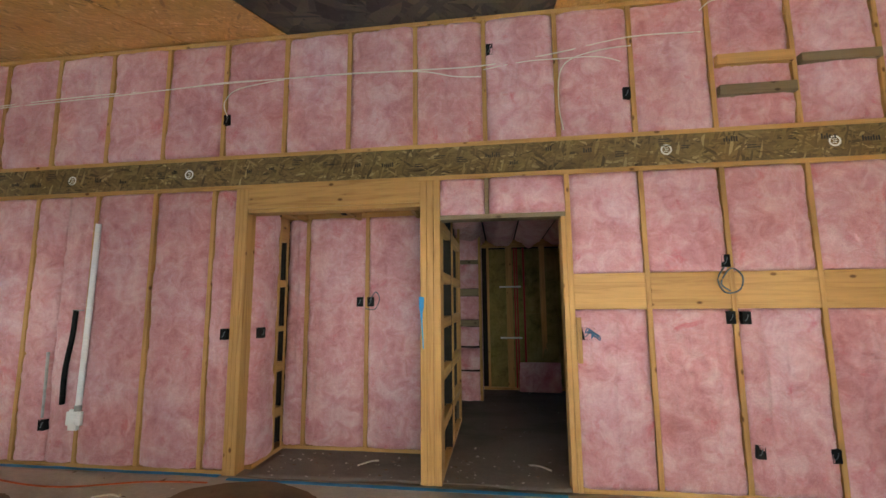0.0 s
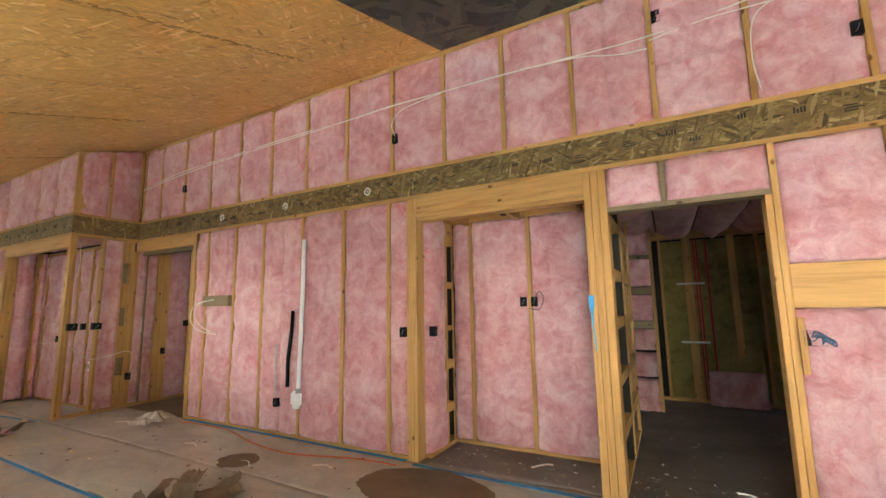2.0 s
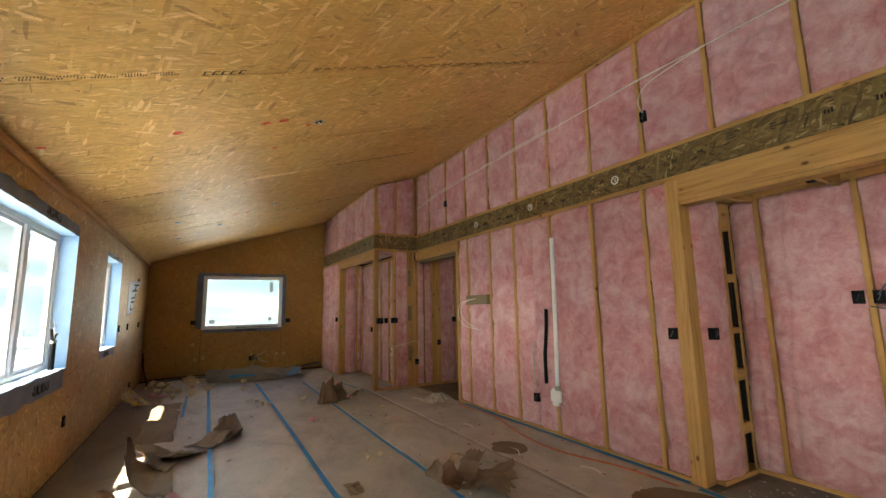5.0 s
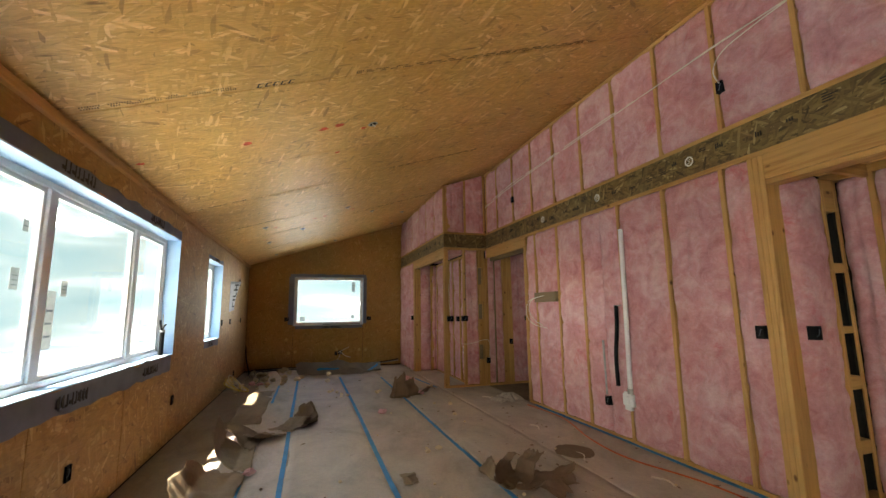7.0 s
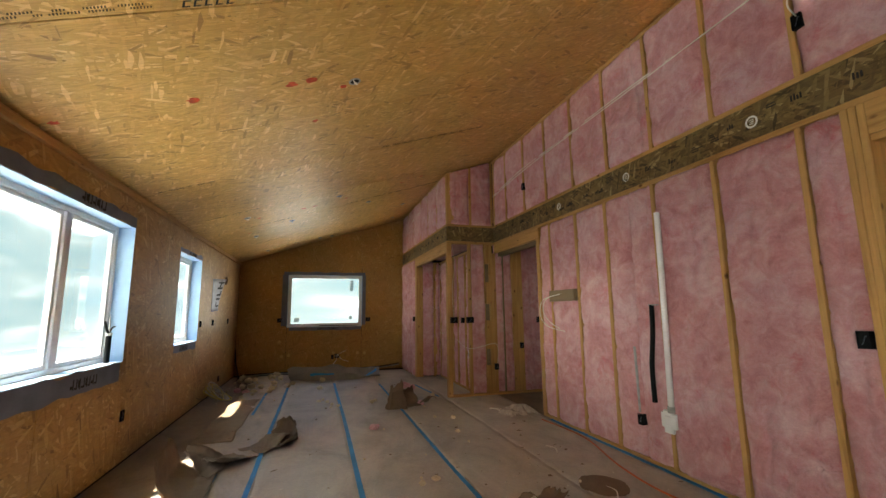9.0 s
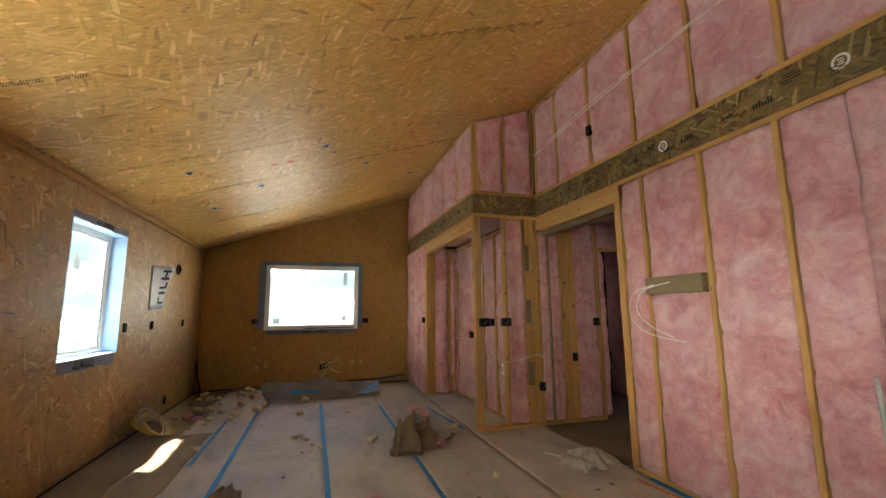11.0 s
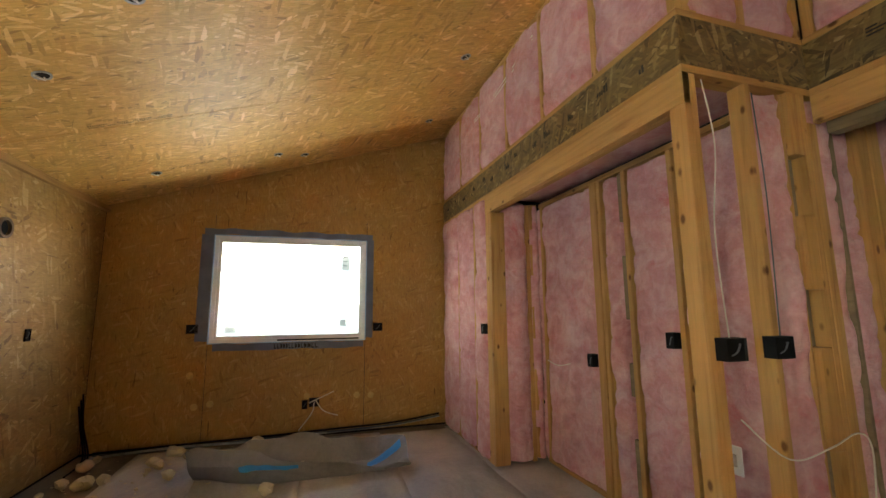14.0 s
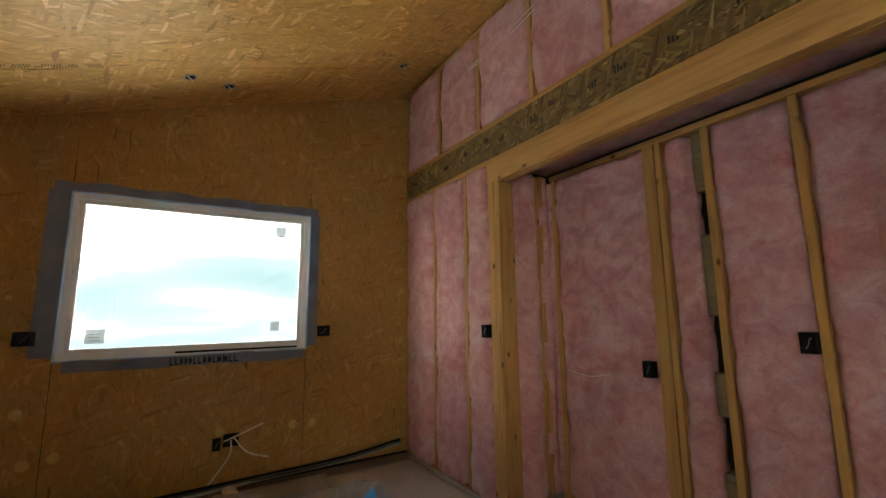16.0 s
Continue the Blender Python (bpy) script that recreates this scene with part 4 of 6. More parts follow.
for z0, z1 in ((0.0, 0.04), (0.35, 0.44), (0.76, 0.85), (1.2, 1.29), (1.6, 1.69), (2.05, 2.14), (2.38, 2.44)):
    wood(corr, "blocking", CL, 3.571, 4.329, 0.002, 0.06, z0, z1, "u")
    wood(corr, "blocking", CL, 4.371, 5.139, 0.002, 0.06, z0, z1, "u")
BL = Plane("y", 6.2, 1)
backl = wall_base("wall_back_side", BL, -0.8, -0.22, 0, B0, "studded stub wall of the back room with pink insulation", 0.1, 0.12)
# Near-black sheet closes this side, its shade put into the colour.
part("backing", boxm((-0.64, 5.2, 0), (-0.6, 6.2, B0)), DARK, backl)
part("backing", boxm((-0.3, 6.32, 0), (-0.24, 7.0, B0)), PINK, backl)
wood(backl, "stud", BL, -0.262, -0.222, 0, 0.1, 0, 2.45)
wood(backl, "stud", BL, -0.60, -0.562, 0, 0.09, 0, 2.45)
for i, (z0, z1) in enumerate(((0.0, 0.40), (0.44, 0.74), (0.78, 1.05), (1.16, 1.5), (1.62, 1.98), (2.05, 2.42))):
    batt(backl, BL, -0.56, -0.265, z0, z1, 0.035, 0.09, 270 + i, ragged=0.03)
for z0, z1 in ((1.06, 1.15), (1.51, 1.61), (1.985, 2.045)):
    wood(backl, "blocking", BL, -0.56, -0.264, 0.0, 0.06, z0, z1, "u", WOOD_GREY)
BB = Plane("y", 7.0, 1)
backb = wall_base("wall_back_room", BB, -0.8, XR, 0, 2.7, "far studded wall with olive insulation and pipes", 0.1, 0.12)
for u, half in ((-0.14, SW), (0.21, 0.05), (0.755, 0.042), (1.06, SW), (1.5, SW)):
    wood(backb, "stud", BB, u - half, u + half, 0, 0.09, 0.04, 2.45)
wood(backb, "bottom_plate", BB, -0.7, 2.0, -0.004, 0.09, 0, 0.038, "u")
wood(backb, "top_plate", BB, -0.7, 2.0, -0.004, 0.09, 2.33, 2.45, "u")
for i, (a, c) in enumerate(((-0.12, 0.158), (0.262, 0.711), (0.799, 1.039), (1.081, 1.479))):
    batt(backb, BB, a, c, 0.04, 2.3, -0.045, 0.095, 290 + i, GREEN)
for x, r in ((0.3, 0.012), (0.34, 0.012), (0.45, 0.015)):
    part("pipe", tube([(x, 6.985, 0.04), (x, 6.985, 1.2), (x, 6.985, 2.3)], r), PIPE_RED, backb, "red water pipe", True)
for z in (0.83, 1.66):
    part("pipe", tube([(0.05, 6.97, z), (0.2, 6.97, z), (0.4, 6.97, z)], 0.014), PIPE_WHITE, backb, "white pipe", True)
wall_cr = wall_base("wall_corridor_side", Plane("x", 1.75, 1), Y1 + 0.16, 5.0, 0, B0, "plain side wall of the back room", 0, 0.1, PINK)


def ceiling_roll(x0, x1, y0, y1, z, sag, seed):
    nx, ny = 12, 24
    bm = bmesh.new()
    g = []
    for j in range(ny + 1):
        row = []
        for i in range(nx + 1):
            s, t = i / nx, j / ny
            p = Vector((s * 3 + seed, t * 8, seed))
            h = sag * math.sin(math.pi * s) ** 0.6 * (0.7 + 0.5 * noise.noise(p)) + 0.02 * noise.noise(p * 3)
            row.append(bm.verts.new((x0 + (x1 - x0) * s, y0 + (y1 - y0) * t, z - h)))
        g.append(row)
    for j in range(ny):
        for i in range(nx):
            bm.faces.new((g[j][i], g[j + 1][i], g[j + 1][i + 1], g[j][i + 1]))
    return bm


# Near-black lid: the shade between the rolls is in its colour.
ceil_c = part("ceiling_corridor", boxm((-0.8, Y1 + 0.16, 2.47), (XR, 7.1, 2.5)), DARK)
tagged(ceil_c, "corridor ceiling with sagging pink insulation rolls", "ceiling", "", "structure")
for i in range(5):
    x0 = -0.62 + 0.47 * i
    part("insulation_roll", ceiling_roll(x0, x0 + 0.45, Y1 + 0.17, 7.0, 2.46, 0.17, 3 * i + 1), PINK, ceil_c, "", True)
lean = thing("insulation_piece", (0.66, 6.84, 0.0), "loose pink insulation piece leaning on the far studs", "insulation")
o = batt(lean, Plane("y", 0, 1), -0.32, 0.32, 0.0, 0.46, 0.03, 0.08, 310, ragged=0.03)
o.name = "slab"
lean.rotation_euler = (radians(-14), 0, 0)
lean2 = thing("insulation_piece", (0.755, 7.005, 0.0), "olive insulation slab leaning on the far studs", "insulation")
o = batt(lean2, Plane("y", 0, 1), -0.3, 0.25, 0.0, 1.22, 0.02, 0.05, 311, GREEN, ragged=0.03)
o.name = "slab"
lean2.rotation_euler = (radians(-1), 0, 0)

# ---- things on the walls ----
def box_mesh():
    """An open-fronted outlet box: base at the wall, mouth along -y."""
    w, h = 0.029, 0.047
    bm = boxm((-w, -0.022, -h), (w, 0.034, h))
    front = min(bm.faces, key=lambda fc: fc.calc_center_median().y)
    bmesh.ops.inset_region(bm, faces=[front], thickness=0.004)
    bmesh.ops.translate(bm, verts=front.verts[:], vec=(0, 0.010, 0))
    return bm


def wires_mesh():
    bm0 = tube([(0.012, -0.013, 0.02), (0.01, -0.02, 0.02), (0.0, -0.02, -0.01), (-0.012, -0.013, -0.025)], 0.003, sides=5)
    return bm0


proto = thing("electrical_box", (0, 0, 0), "black plastic outlet box nailed to a stud", "electrical box", "electrical boxes")
part("shell", box_mesh(), BLACK, proto)
part("wire_tuft", wires_mesh(), CABLE_GREY, proto, "short cable ends", True)
first = True


def ebox(pl, u, z, label="", d=0.0, wide=False):
    global first
    rz = {("y", 1): 0, ("y", -1): 180, ("x", -1): 90, ("x", 1): -90}[(pl.axis, pl.into)]
    m = pose(*pl.p(u, d, z), 0, 0, rz)
    if first:
        proto.matrix_world = m
        o, first = proto, False
    else:
        o = copy_thing(proto, m)
    if wide:
        o.scale = (1.9, 1, 1)
    if label:
        tagged(o, label)
    return o


for u, z in ((-2.43, 3.125), (0.005, 3.60), (1.115, 3.115), (-6.11, 3.145), (-2.345, 1.165), (1.745, 1.72), (1.748, 1.295), (1.862, 0.345), (2.345, 0.335), (-4.07, 0.36), (3.05, 0.34)):
    ebox(MAIN, u, z, d=-0.006)
ebox(MAIN, 1.85, 1.292, "grey outlet box with cable beside a stud", d=-0.01)
ebox(MAIN, 0.705, 1.175, "black box stuffed with blue cable ends", d=-0.012, wide=True)
for u in (-1.345, -1.235):
    ebox(NB, u, 1.435, "black outlet box on the alcove back wall", d=-0.02)
ebox(NL, 3.56, 1.165, "black outlet box on the alcove side", d=-0.02)
for u, z in ((2.64, 1.205), (2.915, 1.205)):
    ebox(JOG, u, z, "deep black box on the open closet stud", d=-0.03, wide=True)
ebox(JOG, 3.36, 0.45, "black outlet box low on the ladder post", d=-0.03)
ebox(JOG, 3.83, 0.77, d=-0.012)
ebox(JOG, 4.17, 1.19, d=-0.02)
ebox(SECOND, -9.635, 1.195, d=-0.02)
ebox(CB, -8.69, 0.985, d=-0.03)
ebox(CB, -7.91, 1.185, d=-0.03)
ebox(SECOND, -10.04, 3.33, d=-0.005)
for u, z, wd in ((-0.27, 1.19, True), (1.70, 1.18, True), (0.90, 0.34, False), (1.0, 0.36, True)):
    ebox(END, u, z, "black box opening cut in strand board", d=0.008, wide=wd)
for u, z in ((-7.93, 1.2), (-8.70, 1.205), (-9.95, 1.205), (-9.42, 0.19), (-5.45, 0.44), (-3.4, 0.4)):
    ebox(LEFT, u, z, "black box opening cut in strand board", d=0.008)


def cable(pts, radius, material, label, name="electrical_cable", category="cable"):
    o = part(name, tube(pts, radius, sides=6), material, None, "", True)
    return tagged(o, label, category, "loose cables")


fy = Y1 - 0.012
cable([(-7.2, fy, 3.30), (-6.75, fy, 3.36), (-6.1, fy, 3.42), (-5.2, fy, 3.44), (-4.3, fy, 3.47), (-3.72, fy, 3.48), (-3.1, fy, 3.475), (-2.48, fy, 3.50), (-1.88, fy, 3.49), (-1.28, fy, 3.49), (-0.66, fy, 3.47), (-0.06, fy, 3.46), (0.56, fy, 3.52), (1.17, fy, 3.61), (1.72, fy, 3.60)], 0.0055, CABLE, "white cable strung across the upper studs")
cable([(-7.2, fy - 0.01, 3.27), (-6.3, fy - 0.01, 3.36), (-5.0, fy - 0.008, 3.42), (-3.7, fy - 0.01, 3.45), (-2.48, fy - 0.01, 3.485), (-1.3, fy - 0.01, 3.48), (-0.63, fy - 0.01, 3.45), (-0.3, fy - 0.02, 3.37), (-0.07, fy - 0.01, 3.355)], 0.005, CABLE, "second white cable sagging from the studs")
cable([(-2.43, fy - 0.01, 3.16), (-2.46, fy - 0.02, 3.28), (-2.36, fy - 0.02, 3.40), (-2.1, fy - 0.012, 3.455), (-1.88, fy - 0.012, 3.475)], 0.005, CABLE, "white cable dropping into an upper box")
cable([(0.60, fy - 0.01, 2.83), (0.57, fy - 0.015, 3.05), (0.59, fy - 0.02, 3.33), (0.70, fy - 0.02, 3.45), (0.95, fy - 0.015, 3.51), (1.17, fy - 0.01, 3.525)], 0.005, CABLE, "white cable looping down beside a stud")
cable([(-0.05, fy - 0.005, 3.42), (0.3, fy - 0.01, 3.46), (0.57, fy - 0.012, 3.46), (0.9, fy - 0.012, 3.45), (1.08, fy - 0.015, 3.39)], 0.0045, CABLE, "thin pale cable across the upper bay")
cable([(1.72, fy - 0.01, 3.78), (1.8, fy - 0.03, 3.84), (1.95, fy - 0.01, 3.87)], 0.005, CABLE, "short white cable under the top plate")
cable([(1.74, fy, 1.68), (1.66, fy - 0.05, 1.58), (1.70, fy - 0.06, 1.48), (1.80, fy - 0.06, 1.50), (1.83, fy - 0.05, 1.60), (1.76, fy - 0.04, 1.66), (1.68, fy - 0.05, 1.55), (1.74, fy - 0.05, 1.49)], 0.006, CABLE_GREY, "grey cable loop hanging over the blocking")
for k in range(5):
    cable([(0.69 + 0.01 * k, fy - 0.02, 1.18), (0.70 + 0.02 * k, fy - 0.05, 1.215 - 0.012 * k), (0.74 + 0.012 * k, fy - 0.055, 1.19 - 0.015 * k), (0.73, fy - 0.04, 1.14 + 0.01 * k)], 0.005, CABLE_BLUE, "blue-grey cable end stuffed in the wall box")
cable([(-1.24, 4.02, 1.45), (-1.17, 3.98, 1.53), (-1.13, 3.97, 1.46), (-1.18, 3.98, 1.36), (-1.28, 3.99, 1.37)], 0.005, CABLE_GREY, "grey cable loop at the alcove boxes")
cable([(-5.38, fy - 0.03, 1.53), (-5.55, fy - 0.10, 1.46), (-5.56, fy - 0.13, 1.28), (-5.40, fy - 0.12, 1.15), (-5.1, fy - 0.08, 1.10)], 0.005, CABLE, "white cable loop below the grey blocking")
cable([(-5.22, fy - 0.03, 1.54), (-5.42, fy - 0.12, 1.48), (-5.50, fy - 0.12, 1.33), (-5.38, fy - 0.1, 1.2), (-5.18, fy - 0.1, 1.13)], 0.005, CABLE, "white cable loop below the grey blocking")
cable([(XJ + 0.02, 2.63, 2.42), (XJ + 0.03, 2.66, 2.1), (XJ + 0.02, 2.62, 1.7), (XJ + 0.02, 2.64, 1.25)], 0.003, CABLE, "white cable stapled down the corner post")
cable([(XJ + 0.02, 2.94, 2.4), (XJ + 0.03, 2.945, 1.9), (XJ + 0.025, 2.93, 1.25)], 0.003, CABLE_GREY, "grey cable down the open stud")
cable([(XJ + 0.02, 2.66, 0.92), (XJ + 0.06, 2.85, 0.76), (XJ + 0.06, 3.1, 0.78), (XJ + 0.05, 3.3, 0.82), (XJ + 0.05, 3.38, 0.75), (XJ + 0.04, 3.37, 0.49)], 0.0035, CABLE, "white cable drooping between open studs")
cable([(-9.3, 3.0, 0.92), (-9.1, 2.98, 0.9), (-8.95, 3.0, 0.93)], 0.004, CABLE, "short pale cable in the closet")
for k, dz in enumerate((0.0, 0.035)):
    cable([(-8.55, Y2 - 0.01, 3.52 - dz), (-8.9, Y2 - 0.02, 3.44 - dz), (-9.4, Y2 - 0.02, 3.38 - dz), (-10.0, Y2 - 0.015, 3.38 - dz * 0.5)], 0.004, CABLE, "thin white cable on the upper closet studs")

# central pipe run on the long wall
pipe = thing("vent_pipe", (-3.70, Y1 - 0.03, 0.42), "white plastic pipe run ending in a wall box", "pipe")
part("tube", tube([(0.03, 0, 1.76), (0.02, 0, 1.0), (0.0, 0, 0.1)], 0.024, sides=14), WHITE_PLASTIC, pipe, "", True)
part("collar", tube([(0.0, 0, 0.075), (0, 0, 0.09), (0, 0, 0.125)], 0.03, sides=14), METAL, pipe, "grey clamp collar", True)
bm = bmesh.new()
for lo, hi in (((-0.10, -0.02, -0.05), (0.05, 0.012, 0.07)), ((-0.07, -0.024, -0.09), (0.02, 0.012, 0.09)), ((-0.05, -0.03, -0.03), (0.01, 0.012, 0.05))):
    add_box(bm, lo, hi, 0.006)
part("wall_box", bm, WHITE_PLASTIC, pipe, "white plastic inlet box")
hose = thing("foam_hose", (-3.85, Y1 - 0.03, 0.55), "black foam pipe sleeve hanging in the bay", "hose")
part("sleeve", tube([(0.03, 0.0, 0.83), (0.03, -0.01, 0.6), (0.0, -0.02, 0.3), (-0.01, -0.01, 0.0)], 0.021, sides=12), BLACK, hose, "", True)
part("clip", boxm((0.0, -0.01, 0.825), (0.09, 0.02, 0.835)), METAL, hose)
slit = part("conduit", tube([(-4.09, Y1 - 0.012, 1.0), (-4.085, Y1 - 0.01, 0.7), (-4.08, Y1 - 0.012, 0.42)], 0.012), METAL, None, "", True)
tagged(slit, "dull grey conduit sunk into the insulation", "conduit")
outl = thing("outlet_bracket", (XJ - 0.32, 3.02, 0.62), "white wall bracket on the closet insulation", "bracket")
bm = boxm((-0.04, -0.01, -0.07), (0.04, 0.0, 0.07), 0.003)
part("plate", bm, WHITE_PLASTIC, outl)
part("socket", boxm((-0.015, -0.02, -0.03), (0.015, -0.01, 0.03), 0.003), METAL, outl)
lampb = thing("lamp_box", (-1.42, 3.75, 2.30), "black ceiling lamp box with white cable", "lamp box")
bm = bmesh.new()
bmesh.ops.create_cone(bm, cap_ends=True, segments=16, radius1=0.03, radius2=0.06, depth=0.06)
part("cup", bm, BLACK, lampb)
part("cable_tail", tube([(-0.02, 0, 0.02), (-0.2, 0.02, 0.03), (-0.4, 0.05, 0.04)], 0.006), CABLE, lampb, "white cable", True)

# blue tape on the alcove post
post_tape = thing("tape_piece", (-0.60, Y1 - 0.006, 1.05), "torn blue tape hanging on the alcove post", "tape")
bm = bmesh.new()
pts = [(0.0, 0.42, 0.045), (0.0, 0.34, 0.04), (0.0, 0.28, 0.018), (0.005, 0.18, 0.012), (0.012, 0.08, 0.012), (0.015, 0.0, 0.008)]
prev = None
for x, z, wd in pts:
    cur = [bm.verts.new((x - wd / 2, -0.002, z)), bm.verts.new((x + wd / 2, -0.004, z))]
    if prev:
        bm.faces.new((prev[0], cur[0], cur[1], prev[1]))
    prev = cur
r = bmesh.ops.extrude_face_region(bm, geom=bm.faces[:])
for vtx in r["geom"]:
    if isinstance(vtx, bmesh.types.BMVert):
        vtx.co.y += 0.002
part("strip", bm, TAPE, post_tape)


# printed marks: plain bars and rings
def bars(name, pl_point, parent, material, spec):
    bm = bmesh.new()
    for lo, hi in spec:
        add_box(bm, lo, hi)
    return part(name, bm, material, parent)


rnd = random.Random(11)
spec = []
x = -7.0
while x < 4.3:
    kind = rnd.random()
    z = rnd.uniform(B0 + 0.06, B1 - 0.08)
    if kind < 0.55:
        for k in range(rnd.randint(2, 4)):
            w = rnd.uniform(0.03, 0.1)
            spec.append(((x, Y1 - 0.0085, z + 0.018 * k), (x + w, Y1 - 0.0062, z + 0.018 * k + 0.007)))
    else:
        for k in range(rnd.randint(3, 7)):
            spec.append(((x + 0.018 * k, Y1 - 0.0085, z), (x + 0.018 * k + 0.011, Y1 - 0.0062, z + rnd.uniform(0.02, 0.045))))
    x += rnd.uniform(0.14, 0.34)
bars("printed_marks", None, main, INK, spec)
spec = []
x = -10.8
while x < -7.5:
    z = rnd.uniform(B0 + 0.07, B1 - 0.09)
    for k in range(rnd.randint(2, 5)):
        spec.append(((x + 0.02 * k, Y2 - 0.0085, z), (x + 0.02 * k + 0.012, Y2 - 0.0062, z + rnd.uniform(0.02, 0.05))))
    x += rnd.uniform(0.15, 0.35)
bars("printed_marks", None, second, INK, spec)


def ring(bm, c, r0, r1, y, n=20):
    a = [bm.verts.new((c[0] + r0 * math.cos(k * math.tau / n), y, c[1] + r0 * math.sin(k * math.tau / n))) for k in range(n)]
    o = [bm.verts.new((c[0] + r1 * math.cos(k * math.tau / n), y, c[1] + r1 * math.sin(k * math.tau / n))) for k in range(n)]
    for k in range(n):
        bm.faces.new((a[k], o[k], o[(k + 1) % n], a[(k + 1) % n]))


for x in (-5.22, -4.03, -2.79, 1.39, 2.60):
    bm = bmesh.new()
    ring(bm, (x, 2.62), 0.030, 0.044, Y1 - 0.0085)
    for k in range(3):
        add_box(bm, (x - 0.018 + 0.008 * (k % 2), Y1 - 0.0086, 2.603 + 0.014 * k), (x + 0.014 + 0.004 * (k % 2), Y1 - 0.0083, 2.609 + 0.014 * k))
    part("printed_ring", bm, VINYL, main, "white printed ring mark")


def on_ceiling(x, y, drop=0.0):
    return (x, y, ceil_z(y) - drop)


SLOPE = math.degrees(math.atan(0.322))
# faded printed lines along the ceiling seams, as rows of small strokes
rnd = random.Random(5)
for x, y0, y1 in ((-2.865, -1.05, -0.3), (-2.875, 0.5, 2.5), (-5.40, 1.2, 2.45), (-5.40, -1.0, -0.5), (-7.83, -0.6, 0.05), (-7.79, 0.95, 2.5), (-9.27, -0.6, -0.1), (-10.30, -0.4, 0.1), (-6.82, -0.9, -0.3)):
    bm = bmesh.new()
    for row in (0.0, 0.022):
        y = y0
        while y < y1:
            n = rnd.randint(3, 9)
            for k in range(n):
                yy = y + 0.013 * k
                dx = rnd.uniform(0.005, 0.008)
                c = [(x + row - dx, yy), (x + row + dx, yy + 0.003), (x + row + dx, yy + 0.009), (x + row - dx, yy + 0.006)]
                bm.faces.new([bm.verts.new(on_ceiling(px, py, 0.003)) for px, py in c])
            y += 0.013 * n + rnd.uniform(0.015, 0.06)
    r = bmesh.ops.extrude_face_region(bm, geom=bm.faces[:])
    for vtx in r["geom"]:
        if isinstance(vtx, bmesh.types.BMVert):
            vtx.co.z += 0.002
    part("printed_marks", bm, INK_SOFT, ceiling)
# a maker's mark: five slanted open blocks beside a ring of strokes
bm = bmesh.new()
for k in range(5):
    y = -0.13 + 0.047 * k
    for (xa, ya), (xb, yb) in (((-2.885, y), (-2.84, y + 0.010)), ((-2.885, y + 0.010), (-2.877, y + 0.034)), ((-2.848, y + 0.010), (-2.84, y + 0.034))):
        bm.faces.new([bm.verts.new(on_ceiling(px, py + 0.35 * (px + 2.86), 0.004)) for px, py in ((xa, ya), (xb, ya), (xb, yb), (xa, yb))])
part("printed_marks", bm, INK, ceiling)

# red paint spots on the ceiling
for i, (x, y) in enumerate(((-3.73, 0.31), (-3.71, 0.44), (-3.87, 0.67), (-3.75, -0.30), (-3.78, -1.05), (-4.39, 0.46), (-7.36, -0.33), (-7.41, 0.29), (-7.42, 0.45), (-7.40, 0.92), (-8.20, -0.57), (-7.23, 1.78), (-7.12, 2.08))):
    bm = bmesh.new()
    n = 14
    vs = []
    for k in range(n):
        a = k * math.tau / n
        r0 = (0.034 if i in (7, 8, 0, 1, 3) else 0.024) * (1 + 0.6 * noise.noise(Vector((i * 3.1, math.cos(a) * 2, math.sin(a) * 2))))
        vs.append(bm.verts.new(on_ceiling(x + r0 * math.cos(a), y + r0 * 1.1 * math.sin(a), 0.004)))
    bm.faces.new(vs)
    part("paint_spot", bm, RED_PAINT, ceiling, "smeared red paint spot")

# round lamp boxes in the ceiling
proto_c = None
for x, y in ((-3.82, 0.75), (-7.19, -0.47), (-7.17, 0.81), (-8.05, 0.08), (-8.03, 1.34), (-8.59, -0.53), (-9.00, 2.14), (-10.34, -0.52), (-10.29, 2.16), (-10.61, 0.80), (-10.45, 0.54)):
    m = pose(x, y, ceil_z(y), SLOPE, 0, 0)
    if proto_c is None:
        proto_c = thing("ceiling_box", (0, 0, 0), "round metal lamp box with bent cable ends", "ceiling box", "ceiling lamp boxes")
        bm = bmesh.new()
        ring(bm, (0, 0), 0.034, 0.046, 0)
        bmesh.ops.rotate(bm, verts=bm.verts, matrix=Matrix.Rotation(radians(90), 3, "X"))
        bmesh.ops.translate(bm, verts=bm.verts, vec=(0, 0, -0.006))
        r = bmesh.ops.extrude_face_region(bm, geom=bm.faces[:])
        bmesh.ops.translate(bm, verts=[q for q in r["geom"] if isinstance(q, bmesh.types.BMVert)], vec=(0, 0, 0.005))
        part("rim", bm, METAL, proto_c)
        # Flat near-black disc painted as the shade inside the box.
        bm = bmesh.new()
        bmesh.ops.create_circle(bm, cap_ends=True, radius=0.034, segments=16)
        bmesh.ops.translate(bm, verts=bm.verts, vec=(0, 0, -0.003))
        part("cavity_shade", bm, DARK, proto_c, "flat dark disc in place of a shaded hollow")
        part("cable_end", tube([(-0.02, 0, -0.004), (0.0, 0.01, -0.03), (0.03, 0.0, -0.035), (0.045, -0.02, -0.02)], 0.005, sides=6), CABLE, proto_c, "pale cable end", True)
        proto_c.matrix_world = m
    else:
        copy_thing(proto_c, m)

